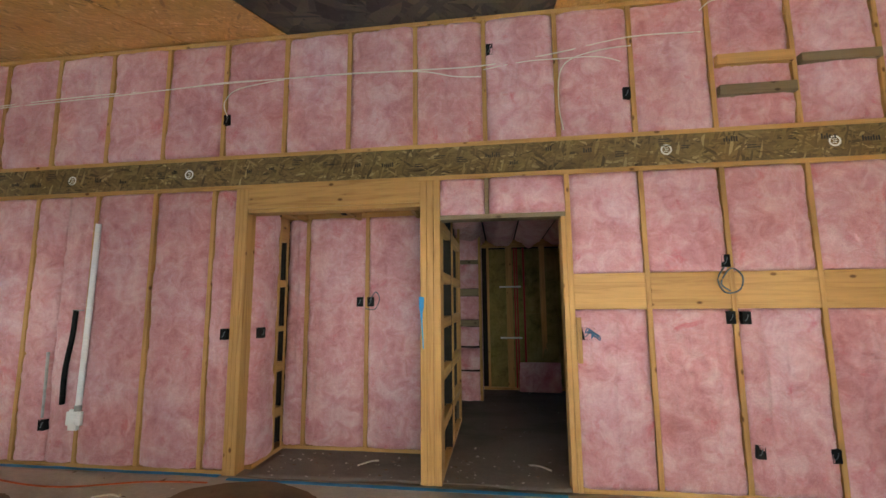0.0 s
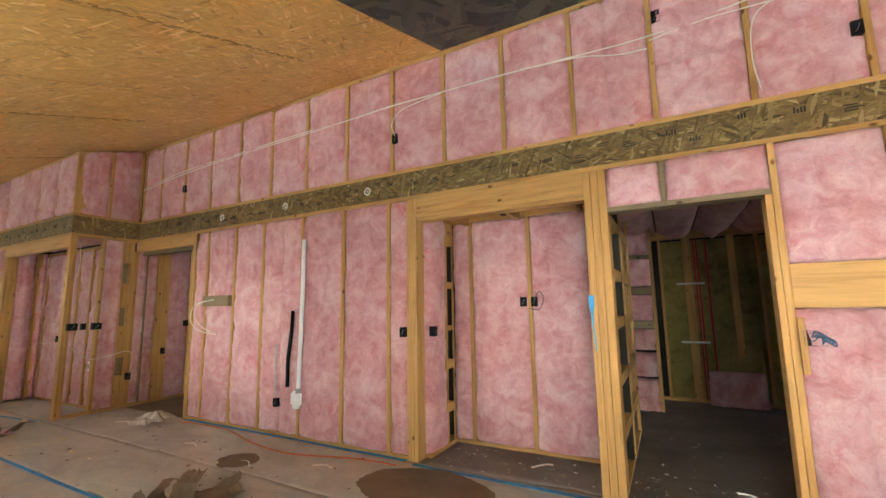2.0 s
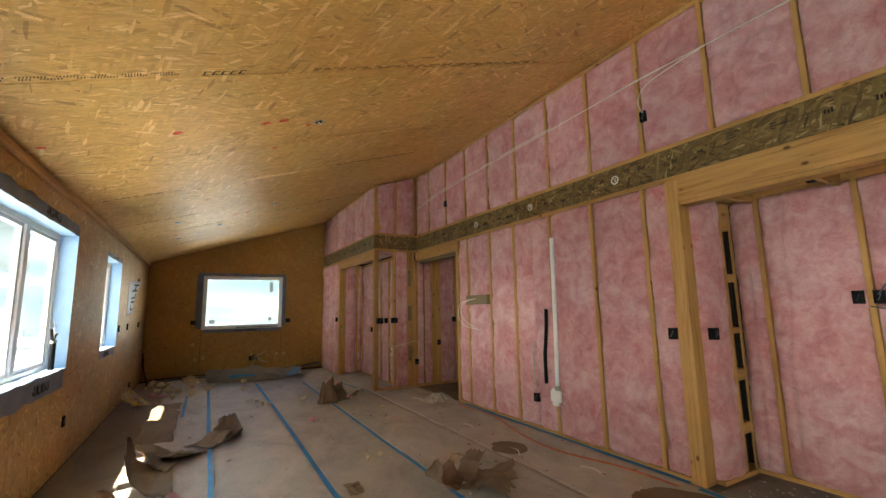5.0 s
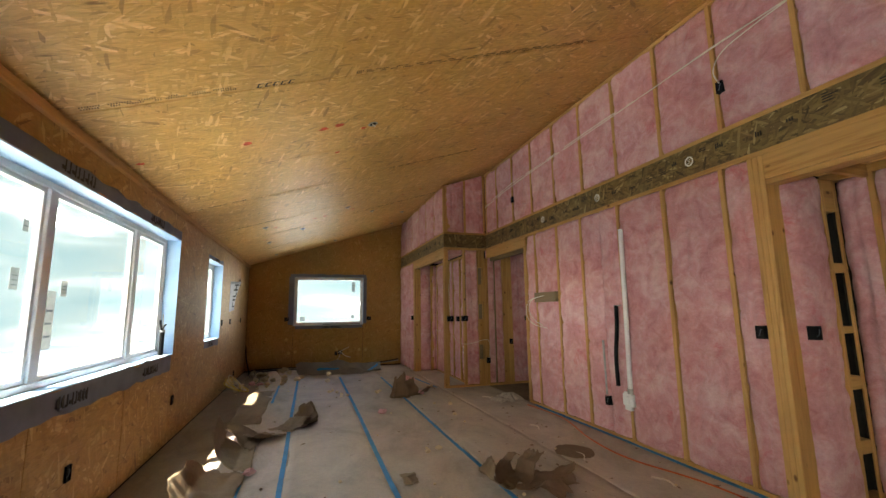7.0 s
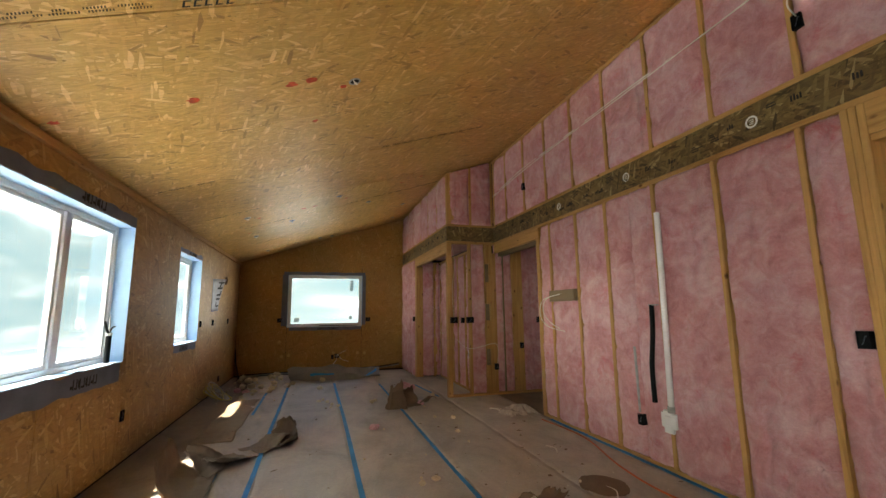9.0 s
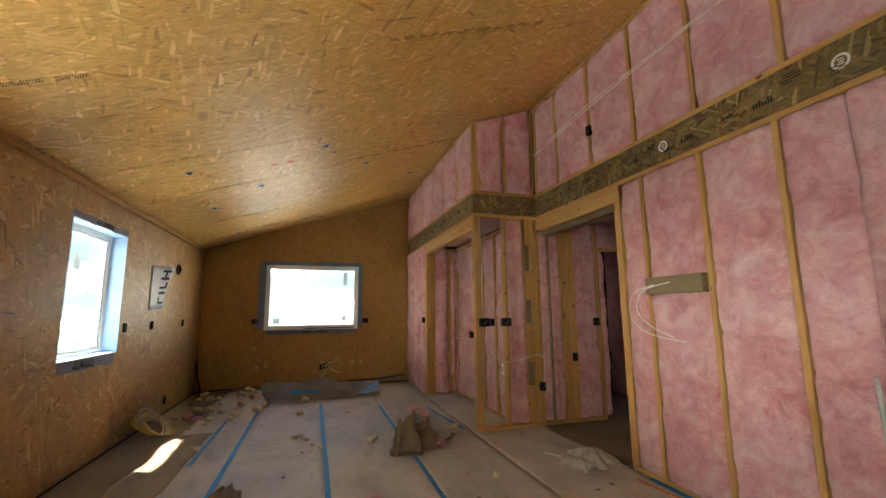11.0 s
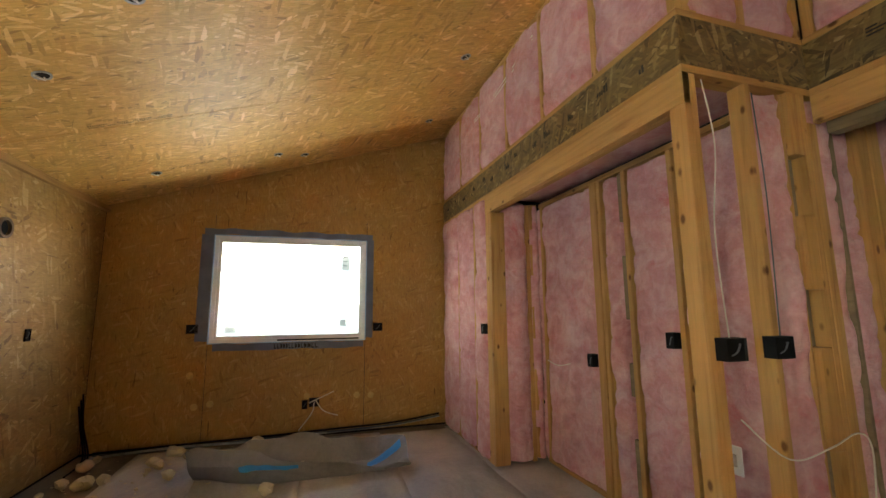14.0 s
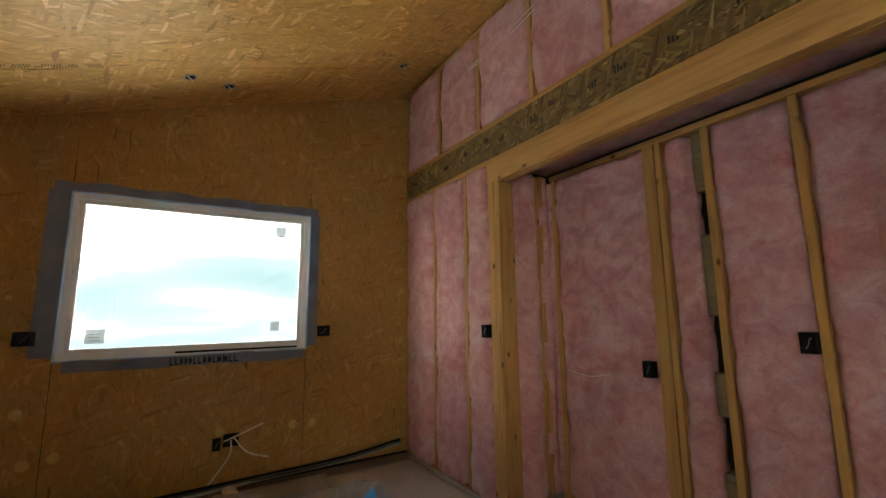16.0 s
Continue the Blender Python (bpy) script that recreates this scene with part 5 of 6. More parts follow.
# pale foam plugs in the end wall
for i, (y, z) in enumerate(((-0.26, 0.71), (-0.20, 0.39), (-0.05, 0.41), (0.92, 0.43), (1.47, 0.41), (1.63, 0.40), (-0.37, 1.46))):
    bm = bmesh.new()
    n = 12
    vs = [bm.verts.new((XE + 0.004, y + (0.036 if i < 6 else 0.018) * (1 + 0.2 * noise.noise(Vector((i, k * 0.7, 0)))) * math.cos(k * math.tau / n), z + (0.036 if i < 6 else 0.018) * math.sin(k * math.tau / n))) for k in range(n)]
    bm.faces.new(vs)
    r = bmesh.ops.extrude_face_region(bm, geom=bm.faces[:])
    bmesh.ops.translate(bm, verts=[q for q in r["geom"] if isinstance(q, bmesh.types.BMVert)], vec=(-0.006, 0, 0))
    bmesh.ops.recalc_face_normals(bm, faces=bm.faces)
    part("foam_plug", bm, PLUG, wall_end, "pale foam plug")

# window dressing: stickers, letters as bars, a caulking gun
def sticker(pl, u, z, w, h, d):
    o = part("window_sticker", boxm(pl.p(u, d, z), pl.p(u + w, d - 0.002, z + h)), STICKER)
    tagged(o, "grey paper label stuck on the window glass", "sticker", "window labels")
    for k in range(3):
        rows = bmesh.new()
        zz = z + h * (0.2 + 0.22 * k)
        lo, hi = pl.p(u + w * 0.15, d - 0.0032, zz), pl.p(u + w * 0.8, d - 0.0024, zz + h * 0.035)
        add_box(rows, [min(q) for q in zip(lo, hi)], [max(q) for q in zip(lo, hi)])
        part("print_line", rows, CABLE_GREY, o)
    return o


dg3 = 0.06
sticker(END, 1.27, 1.86, 0.08, 0.24, dg3)
sticker(END, 1.26, 1.19, 0.07, 0.08, dg3)
sticker(END, 0.03, 1.14, 0.11, 0.1, dg3)
dg = 0.16
sticker(LEFT, -3.05, 1.83, 0.05, 0.14, dg)
sticker(LEFT, -3.02, 1.5, 0.07, 0.12, dg)
sticker(LEFT, -3.40, 1.15, 0.11, 0.36, dg)
sticker(LEFT, -3.52, 1.48, 0.07, 0.10, dg)
sticker(LEFT, -7.28, 1.75, 0.09, 0.12, dg)
part("weather_bar", boxm(END.p(0.58, 0.02, 1.045), END.p(1.48, 0.032, 1.06)), BLACK, win3, "dark sill gasket")


def letter_bars(parent, pl, u0, u1, z0, h, seed, d=-0.0065):
    """Unlettered dark strokes where the membrane carries a printed name."""
    r0 = random.Random(seed)
    bm = bmesh.new()
    u = u0
    while u < u1:
        w = r0.uniform(0.35, 0.7) * h
        for lo, hi in (((u, z0), (u + h * 0.16, z0 + h)), ((u + h * 0.16, z0 + h * r0.choice((0.0, 0.42, 0.84))), (u + w, z0 + h * 0.16))):
            a, c = pl.p(lo[0], d, min(lo[1], hi[1])), pl.p(hi[0], d + 0.002, max(lo[1], hi[1]) + 0.004)
            add_box(bm, [min(q) for q in zip(a, c)], [max(q) for q in zip(a, c)])
        u += w + h * 0.2
    return part("printed_marks", bm, INK, parent)


letter_bars(win1, LEFT, -3.35, -3.0, W1[3] + 0.02, 0.07, 1)
letter_bars(win1, LEFT, -4.75, -4.4, W1[3] + 0.02, 0.07, 2)
letter_bars(win1, LEFT, -3.55, -3.2, W1[2] - 0.12, 0.07, 3)
letter_bars(win1, LEFT, -4.9, -4.55, W1[2] - 0.12, 0.07, 4)
letter_bars(win2, LEFT, -7.45, -7.15, W2[3] + 0.005, 0.05, 5)
letter_bars(win2, LEFT, -7.35, -7.0, W2[2] - 0.085, 0.06, 6)
letter_bars(win3, END, 0.55, 1.0, W3[2] - 0.07, 0.05, 7)

gun = thing("caulking_gun", (-5.22, YL - 0.07, W1[2] + 0.004), "black caulking gun standing on the window sill", "caulking gun")
part("barrel", tube([(0, 0, 0.0), (0, 0, 0.12), (0, 0, 0.24)], 0.022, sides=14), BLACK, gun, "", True)
part("rod", tube([(0, 0, 0.24), (0.0, 0, 0.34), (0.02, 0, 0.42)], 0.005), METAL, gun, "", True)
part("handle", tube([(0, 0, 0.25), (0.05, 0, 0.29), (0.09, 0.0, 0.36)], 0.011), BLACK, gun, "", True)
part("trigger", tube([(0, 0, 0.25), (-0.05, 0, 0.30), (-0.1, 0.0, 0.31)], 0.007), BLACK, gun, "", True)
part("cap", tube([(0, 0, 0.235), (0, 0, 0.245), (0, 0, 0.26)], 0.026, sides=14), METAL, gun, "", True)

flap = thing("membrane_flap", (-8.5, YL + 0.002, 1.35), "grey membrane patch peeling from the strand board", "membrane")
bm = bmesh.new()
g = []
for j in range(9):
    row = []
    for i in range(9):
        s, t = i / 8, j / 8
        curl = 0.10 * max(0, s + t - 1.15) ** 1.5 + 0.05 * max(0, s - 0.6)
        row.append(bm.verts.new((-0.04 - 0.52 * s * (0.75 + 0.25 * t), 0.003 + curl, 0.03 + 0.55 * t + 0.03 * s)))
    g.append(row)
for j in range(8):
    for i in range(8):
        bm.faces.new((g[j][i], g[j][i + 1], g[j + 1][i + 1], g[j + 1][i]))
r = bmesh.ops.extrude_face_region(bm, geom=bm.faces[:])
bmesh.ops.translate(bm, verts=[q for q in r["geom"] if isinstance(q, bmesh.types.BMVert)], vec=(0, 0.002, 0))
bmesh.ops.recalc_face_normals(bm, faces=bm.faces)
part("sheet", bm, plain("pale_membrane", (0.42, 0.43, 0.47), 0.5), flap, "", True)
bm = bmesh.new()


def flap_at(s, t):
    curl = 0.10 * max(0, s + t - 1.15) ** 1.5 + 0.05 * max(0, s - 0.6)
    return (-0.04 - 0.52 * s * (0.75 + 0.25 * t), 0.0075 + curl, 0.03 + 0.55 * t + 0.03 * s)


for s0, s1, t0, t1 in ((0.62, 0.95, 0.12, 0.17), (0.62, 0.70, 0.17, 0.28), (0.62, 0.95, 0.34, 0.40), (0.62, 0.95, 0.47, 0.52), (0.88, 0.95, 0.52, 0.62), (0.62, 0.95, 0.68, 0.74), (0.75, 0.82, 0.74, 0.86), (0.62, 0.95, 0.86, 0.91)):
    bm.faces.new([bm.verts.new(flap_at(a, c)) for a, c in ((s0, t0), (s1, t0), (s1, t1), (s0, t1))])
part("printed_marks", bm, INK, flap, "heavy dark printed strokes")
hole = thing("duct_hole", (-9.53, YL, 1.97), "round dark duct hole with a torn foil rim", "duct hole")
bm = bmesh.new()
ring(bm, (0, 0), 0.055, 0.075, 0.006, 18)
r = bmesh.ops.extrude_face_region(bm, geom=bm.faces[:])
bmesh.ops.translate(bm, verts=[q for q in r["geom"] if isinstance(q, bmesh.types.BMVert)], vec=(0, 0.02, 0))
part("rim", bm, PAPER_BROWN, hole)
# Flat black disc across the rim; the hole's depth is only painted shade.
bm = bmesh.new()
bmesh.ops.create_circle(bm, cap_ends=True, radius=0.056, segments=18, matrix=Matrix.Rotation(radians(90), 4, "X") @ Matrix.Translation((0, 0, -0.004)))
part("cavity_shade", bm, BLACK, hole)

# ---- on the floor ----
tape_strip(-9.1, 2.0, 0.06, 0.04)
tape_strip(-9.3, 2.0, 0.89, 0.042)
tape_strip(-8.95, -0.5, 1.69, 0.036)
tape_strip(-8.7, -7.1, -0.25, 0.036)
tape_strip(-4.95, -1.5, -0.25, 0.036)
tape_strip(-8.6, -7.4, 2.3, 0.04, 0.1)
tape_strip(-5.6, -2.3, 3.345, 0.05)
tape_strip(-2.2, 0.5, 3.30, 0.05)


def crumple(name, loc, size, height, seed, material, label, rz=0, folds=2.0, category="paper", curl=0.0, worn=False):
    """Torn paper lying on the floor: a few sharp folds, flat faces between, an uneven torn outline."""
    r0 = random.Random(seed)
    n = 34
    sx, sy = size
    folds_at = []
    for k in range(max(2, int(folds * 2))):
        ang = r0.uniform(0, math.pi)
        folds_at.append((Vector((math.cos(ang), math.sin(ang), 0)), r0.uniform(-0.28, 0.28), r0.uniform(0.35, 1.0), r0.uniform(0.10, 0.22), r0.uniform(-0.6, 0.6)))
    bm = bmesh.new()
    g = []
    for j in range(n + 1):
        row = []
        for i in range(n + 1):
            s, t = i / n - 0.5, j / n - 0.5
            p = Vector((s, t, 0))
            h = 0.0
            for d, c, amp, wd, skew in folds_at:
                q = p.dot(d) - c
                along = p.dot(Vector((-d.y, d.x, 0)))
                h += amp * max(0.0, 1 - abs(q) / wd) * max(0.0, 1 - abs(along - skew * 0.4) / 0.55)
            h = 0.9 * math.tanh(1.3 * h) + 0.14 * noise.noise(p * 5 + Vector((seed, 0, 0))) + 0.08 * noise.noise(p * 13 + Vector((seed, 0, 0)))
            rim = max(abs(s), abs(t)) * 2
            h += curl * max(0, rim - 0.7) * 3 * (0.5 + 0.5 * math.sin(3 * math.atan2(t, s) + seed))
            torn = 1 + 0.30 * noise.noise(Vector((math.atan2(t, s) * 1.6, seed, 3))) + 0.10 * noise.noise(Vector((math.atan2(t, s) * 7, seed, 0)))
            if worn:
                s, t = s * math.sqrt(1 - 2 * t * t), t * math.sqrt(1 - 2 * s * s)
                torn = 1 + 0.4 * (torn - 1)
            pull = 1 - 0.25 * min(1.0, max(0.0, h))
            row.append(bm.verts.new((s * sx * torn * pull, t * sy * torn * pull, max(0.0, h) * height)))
        g.append(row)
    for j in range(n):
        for i in range(n):
            bm.faces.new((g[j][i], g[j][i + 1], g[j + 1][i + 1], g[j + 1][i]))
    r = bmesh.ops.extrude_face_region(bm, geom=bm.faces[:])
    bmesh.ops.translate(bm, verts=[q for q in r["geom"] if isinstance(q, bmesh.types.BMVert)], vec=(0, 0, 0.003))
    bmesh.ops.recalc_face_normals(bm, faces=bm.faces)
    o = part(name, bm, material)
    o.matrix_world = pose(loc[0], loc[1], loc[2], 0, 0, rz)
    return tagged(o, label, category, "torn floor paper")


def curled_edge(x0, x1, y0, y1, lift, seed, material, label):
    """A paper strip whose wall-side edge has torn loose and rolls up."""
    nx, ny = max(10, int((x1 - x0) / 0.05)), 18
    bm = bmesh.new()
    g = []
    for j in range(ny + 1):
        row = []
        for i in range(nx + 1):
            s, t = i / nx, j / ny
            x = x0 + (x1 - x0) * s
            p = Vector((x * 1.3, seed, 0))
            a = lift * max(0.08, 0.55 + 1.1 * noise.noise(p) + 0.25 * noise.noise(p * 3.1)) * min(1, 8 * s, 8 * (1 - s))
            ya = y0 + 0.16 * noise.noise(p + Vector((7, 0, 0)))
            yb = y1 + 0.05 * noise.noise(p * 2 + Vector((3, 0, 0)))
            k = 1 - t
            h = a * (k ** 1.7) + 0.014 * abs(noise.noise(Vector((x * 3, t * 4, seed)))) * math.sin(math.pi * t)
            y = ya + (yb - ya) * t + 0.35 * a * k ** 2
            row.append(bm.verts.new((x, y, 0.006 + h)))
        g.append(row)
    for j in range(ny):
        for i in range(nx):
            bm.faces.new((g[j][i], g[j][i + 1], g[j + 1][i + 1], g[j + 1][i]))
    r = bmesh.ops.extrude_face_region(bm, geom=bm.faces[:])
    bmesh.ops.translate(bm, verts=[q for q in r["geom"] if isinstance(q, bmesh.types.BMVert)], vec=(0, 0, 0.003))
    bmesh.ops.recalc_face_normals(bm, faces=bm.faces)
    o = part("curled_paper", bm, material, None, "", True)
    return tagged(o, label, "paper", "torn floor paper")


def torn_flap(bm, cx, cy, length, width, rz, profile, seed, taper=0.5):
    """One stiff torn sheet, bent along slanted creases; profile: share of its length and slope of each leaf."""
    nu, nv = 30, 16
    m = pose(cx, cy, 0, 0, 0, rz)
    r0 = random.Random(seed)
    skew = r0.uniform(-0.35, 0.35)
    g = []
    for i in range(nu + 1):
        row = []
        for j in range(nv + 1):
            t = j / nv - 0.5
            u = i / nu
            torn = 0.10 * noise.noise(Vector((t * 5, seed, 2))) + 0.05 * noise.noise(Vector((t * 17, seed, 5)))
            reach = length * u * (1 + torn)
            x = z = 0.0
            left = reach * (1 + skew * t)
            for share, ang in profile:
                step = min(left, share * length)
                a = radians(ang + 14 * noise.noise(Vector((t * 2.2, ang * 0.1, seed))))
                x += step * math.cos(a)
                z += step * math.sin(a)
                left -= step
                if left <= 0:
                    break
            p = Vector((u * length * 6, t * width * 6, seed))
            edge = 1 + 0.22 * noise.noise(Vector((u * 4, seed, 1 if t > 0 else 9))) + 0.08 * noise.noise(Vector((u * 15, seed, 1 if t > 0 else 9)))
            y = width * t * edge * (1 - taper * u ** 1.4)
            n1 = noise.noise(p * 0.9)
            z += 0.020 * (1 - abs(n1)) ** 4 + 0.008 * noise.noise(p * 2.4)
            row.append(bm.verts.new(m @ Vector((x + 0.02 * n1, y, max(z, 0.0) + 0.004))))
        g.append(row)
    made = []
    for i in range(nu):
        for j in range(nv):
            made.append(bm.faces.new((g[i][j], g[i + 1][j], g[i + 1][j + 1], g[i][j + 1])))
    r = bmesh.ops.extrude_face_region(bm, geom=made)
    bmesh.ops.translate(bm, verts=[q for q in r["geom"] if isinstance(q, bmesh.types.BMVert)], vec=(0, 0, 0.002))


def torn_heap(loc, flaps, material, label, seed):
    heap = thing("torn_paper", loc, label, "paper", "torn floor paper")
    for k, fl in enumerate(flaps):
        bm = bmesh.new()
        torn_flap(bm, *fl, seed + k * 3.3)
        bmesh.ops.recalc_face_normals(bm, faces=bm.faces)
        part("flap", bm, material, heap, "", True)
    return heap


big_heap = torn_heap((-3.3, 1.84, 0.012), ((0.0, 0.1, 0.42, 0.42, 55, ((1.2, 5),)), (0.05, 0.0, 0.46, 0.34, 215, ((0.25, 8), (0.3, 62), (0.3, 125), (0.4, 190))), (0.02, -0.08, 0.42, 0.36, -80, ((0.3, 8), (0.35, 48), (0.6, 112))), (0.08, 0.08, 0.5, 0.36, 15, ((0.35, 6), (0.25, 42), (0.6, -18))), (-0.02, 0.0, 0.4, 0.3, 110, ((0.3, 18), (0.3, 75), (0.6, 25))), (0.06, 0.26, 0.3, 0.3, 80, ((0.4, 10), (0.7, 30)))), PAPER_BROWN, "crumpled brown floor paper torn up in a heap", 3)
big_heap.scale = (0.82, 0.9, 0.72)
torn_heap((-6.72, 1.62, 0.012), ((0.02, 0.0, 0.36, 0.30, 175, ((0.15, 25), (0.6, 68), (0.5, 100))), (-0.06, 0.22, 0.34, 0.34, 195, ((0.25, 15), (0.5, 52), (0.5, 118))), (-0.02, -0.10, 0.30, 0.10, 90, ((0.1, 60), (1.0, 86))), (-0.25, 0.36, 0.28, 0.26, 40, ((0.3, 10), (0.5, 45), (0.5, -10)))), PAPER_BROWN, "stiff folded brown paper standing on the floor", 14)
torn_heap((-5.68, 0.2, 0.012), ((0.0, 0.0, 0.34, 0.3, 100, ((0.3, 12), (0.3, 58), (0.5, 120))), (0.0, 0.02, 0.36, 0.3, 175, ((0.3, 12), (0.5, 50), (0.5, 4))), (0.04, 0.02, 0.28, 0.24, 30, ((0.4, 8), (0.7, 40)))), PAPER_BROWN, "dark crumpled paper scrap", 25)
torn_heap((-5.45, -0.05, 0.010), ((0.0, 0.0, 0.5, 0.34, 140, ((0.35, 4), (0.3, 26), (0.6, -8))), (0.1, -0.05, 0.42, 0.36, -30, ((0.5, 4), (0.4, 20), (0.4, 0)))), PAPER_TAN, "tan torn paper strip lifting beside the tape", 61)
torn_heap((-4.62, -0.22, 0.008), ((0.0, 0.0, 0.52, 0.85, -88, ((0.25, 6), (0.35, 34), (0.5, 72))), (-0.45, 0.02, 0.40, 0.5, -105, ((0.3, 4), (0.4, 42), (0.4, 10)))), PAPER_TAN, "floor paper torn loose and standing up along the window wall", 71)
torn_heap((-3.75, -0.26, 0.008), ((0.0, 0.0, 0.46, 0.9, -95, ((0.3, 4), (0.35, 22), (0.5, 60))),), PAPER_TAN, "floor paper torn loose and standing up along the window wall", 83)
curled_edge(-3.3, -2.2, -0.70, -0.3, 0.10, 5.0, PAPER_TAN, "tan paper edge loose along the wall")
curled_edge(-8.2, -5.9, -0.66, -0.3, 0.07, 9.0, PAPER_TAN, "tan paper lifting near the window wall")
crumple("torn_paper", (-3.62, 1.05, 0.014), (0.22, 0.12), 0.02, 31, PAPER_TAN, "flat torn paper scrap on the tape", 0)
crumple("torn_paper", (-3.72, 2.67, 0.016), (0.40, 0.36), 0.004, 33, PAPER_BROWN, "round worn patch of brown paper", 0, 1.0, worn=True)
crumple("torn_paper", (-1.85, 2.9, 0.016), (1.15, 0.75), 0.004, 37, PAPER_BROWN, "large brown stained paper patch before the alcove", 0, 1.0, worn=True)


# the big folded sheet by the end wall
def sheet_at(s, k):
    """A stiff sheet creased lengthways into an open trough; s runs along it, k across from back rim to front rim."""
    front = max(0.09, 0.33 - 0.29 * s)
    back = 0.21 + 0.05 * max(0.0, 1 - abs(s - 0.42) / 0.3) - 0.03 * s
    tail = max(0.0, 1 - s / 0.14)
    lift = 0.16 * max(0.0, (s - 0.8) / 0.2)
    creases = ((-0.36, back), (-0.22, 0.012 + lift), (0.04, 0.004 + lift * 0.5), (0.09, front * 0.55), (0.125, front))
    q = min(int(k), 3)
    f = k - q
    pts = []
    for c in (q, q + 1):
        cx, ch = creases[c]
        wob = noise.noise(Vector((s * 4.1, c * 2.3, 1)))
        pts.append((cx * (1 - 0.45 * tail) + 0.03 * wob, ch * (1 - 0.35 * tail) * (1 + 0.35 * noise.noise(Vector((s * 5.3, c * 1.7, 7))))))
    p = Vector((s * 5, k * 0.8, 5))
    x = pts[0][0] + (pts[1][0] - pts[0][0]) * f + 0.10 * math.sin(4.6 * s)
    h = pts[0][1] + (pts[1][1] - pts[0][1]) * f + 0.02 * abs(noise.noise(p * 1.6)) + 0.006 * noise.noise(p * 5)
    return Vector((x, 1.75 * s + 0.05 * noise.noise(p * 0.9 + Vector((4, 0, 0))) + 0.04 * (k - 2) * (s - 0.4), max(0.0, h)))


def sheet_strip(s0, s1, k0, k1, slant, nx, nk, thick, out=(0, 0, 0)):
    bm = bmesh.new()
    g = []
    for j in range(nk + 1):
        row = []
        for i in range(nx + 1):
            s = s0 + (s1 - s0) * i / nx
            k = k0 + (k1 - k0) * j / nk + slant * i / nx
            row.append(bm.verts.new(sheet_at(s, k) + Vector(out)))
        g.append(row)
    for j in range(nk):
        for i in range(nx):
            bm.faces.new((g[j][i], g[j][i + 1], g[j + 1][i + 1], g[j + 1][i]))
    r = bmesh.ops.extrude_face_region(bm, geom=bm.faces[:])
    bmesh.ops.translate(bm, verts=[q for q in r["geom"] if isinstance(q, bmesh.types.BMVert)], vec=(0, 0, thick))
    bmesh.ops.recalc_face_normals(bm, faces=bm.faces)
    return bm


# Floor paper darkened all over to stand for the shading of the folds.
sheet = part("folded_sheet", sheet_strip(0, 1, 0, 4, 0, 60, 24, 0.004), paper_mat("shaded_sheet_paper", (0.27, 0.24, 0.21), 0.6))
sheet.matrix_world = pose(-10.0, 0.06, 0.0, 0, 0, -13)
part("tape_strip", sheet_strip(0.26, 0.52, 2.75, 3.1, 0.7, 16, 3, 0.001, (0.007, 0, -0.003)), TAPE, sheet, "blue tape strip")
part("tape_strip", sheet_strip(0.80, 0.97, 1.3, 1.75, -0.4, 12, 3, 0.001, (0.003, 0, 0.007)), TAPE, sheet, "blue tape strip")
tagged(sheet, "large grey floor-paper sheet folded up by the end wall", "paper sheet")


def lump(seed, r):
    bm = bmesh.new()
    bmesh.ops.create_icosphere(bm, subdivisions=2, radius=r)
    for vtx in bm.verts:
        p = vtx.co / r
        vtx.co *= 1 + 0.45 * noise.noise(p * 1.6 + Vector((seed, 0, 0))) + 0.15 * noise.noise(p * 4 + Vector((0, seed, 0)))
        vtx.co.z *= 0.7
    low = min(vtx.co.z for vtx in bm.verts)
    bmesh.ops.translate(bm, verts=bm.verts, vec=(0, 0, -low))
    return bm


lumps = []
for k in range(5):
    me = bpy.data.meshes.new("foam_scrap")
    bmx = lump(k * 3.7, 1.0)
    bmx.to_mesh(me)
    bmx.free()
    me.materials.append(FOAM)
    lumps.append(me)
pink_lumps = []
for k in range(2):
    me = bpy.data.meshes.new("insulation_scrap")
    bmx = lump(40 + k * 3.7, 1.0)
    bmx.to_mesh(me)
    bmx.free()
    me.materials.append(PINK)
    pink_lumps.append(me)
rnd = random.Random(21)
spots = [(-9.1, 0.05, 0.06), (-8.7, 0.62, 0.05), (-7.25, 1.35, 0.035), (-6.0, 2.2, 0.03), (-7.6, 0.6, 0.03), (-7.5, 0.72, 0.03), (-7.7, 0.66, 0.025), (-4.15, 1.35, 0.03), (-7.5, 2.35, 0.035), (-9.2, -0.55, 0.06), (-9.5, -0.2, 0.05), (-9.46, 0.67, 0.055), (-9.37, 0.14, 0.045), (-9.17, -0.39, 0.05), (-10.06, -0.73, 0.06), (-10.5, -0.9, 0.06), (-6.13, 2.0, 0.02), (-5.42, 2.07, 0.025), (-4.22, 1.48, 0.03), (-7.38, 1.41, 0.03), (-7.2, 0.86, 0.03), (-7.3, 0.78, 0.025), (-7.15, 0.76, 0.02)]
for k in range(46):
    far = rnd.random()
    spots.append((rnd.uniform(-10.8, -9.9), rnd.uniform(-0.95, 1.0), rnd.uniform(0.02, 0.065)) if far < 0.5 else (rnd.uniform(-10.5, -8.2), rnd.uniform(-0.95, -0.1), rnd.uniform(0.015, 0.055)))
for k in range(18):
    spots.append((rnd.uniform(-8.5, -1.5), rnd.uniform(-0.3, 3.0), rnd.uniform(0.008, 0.016)))
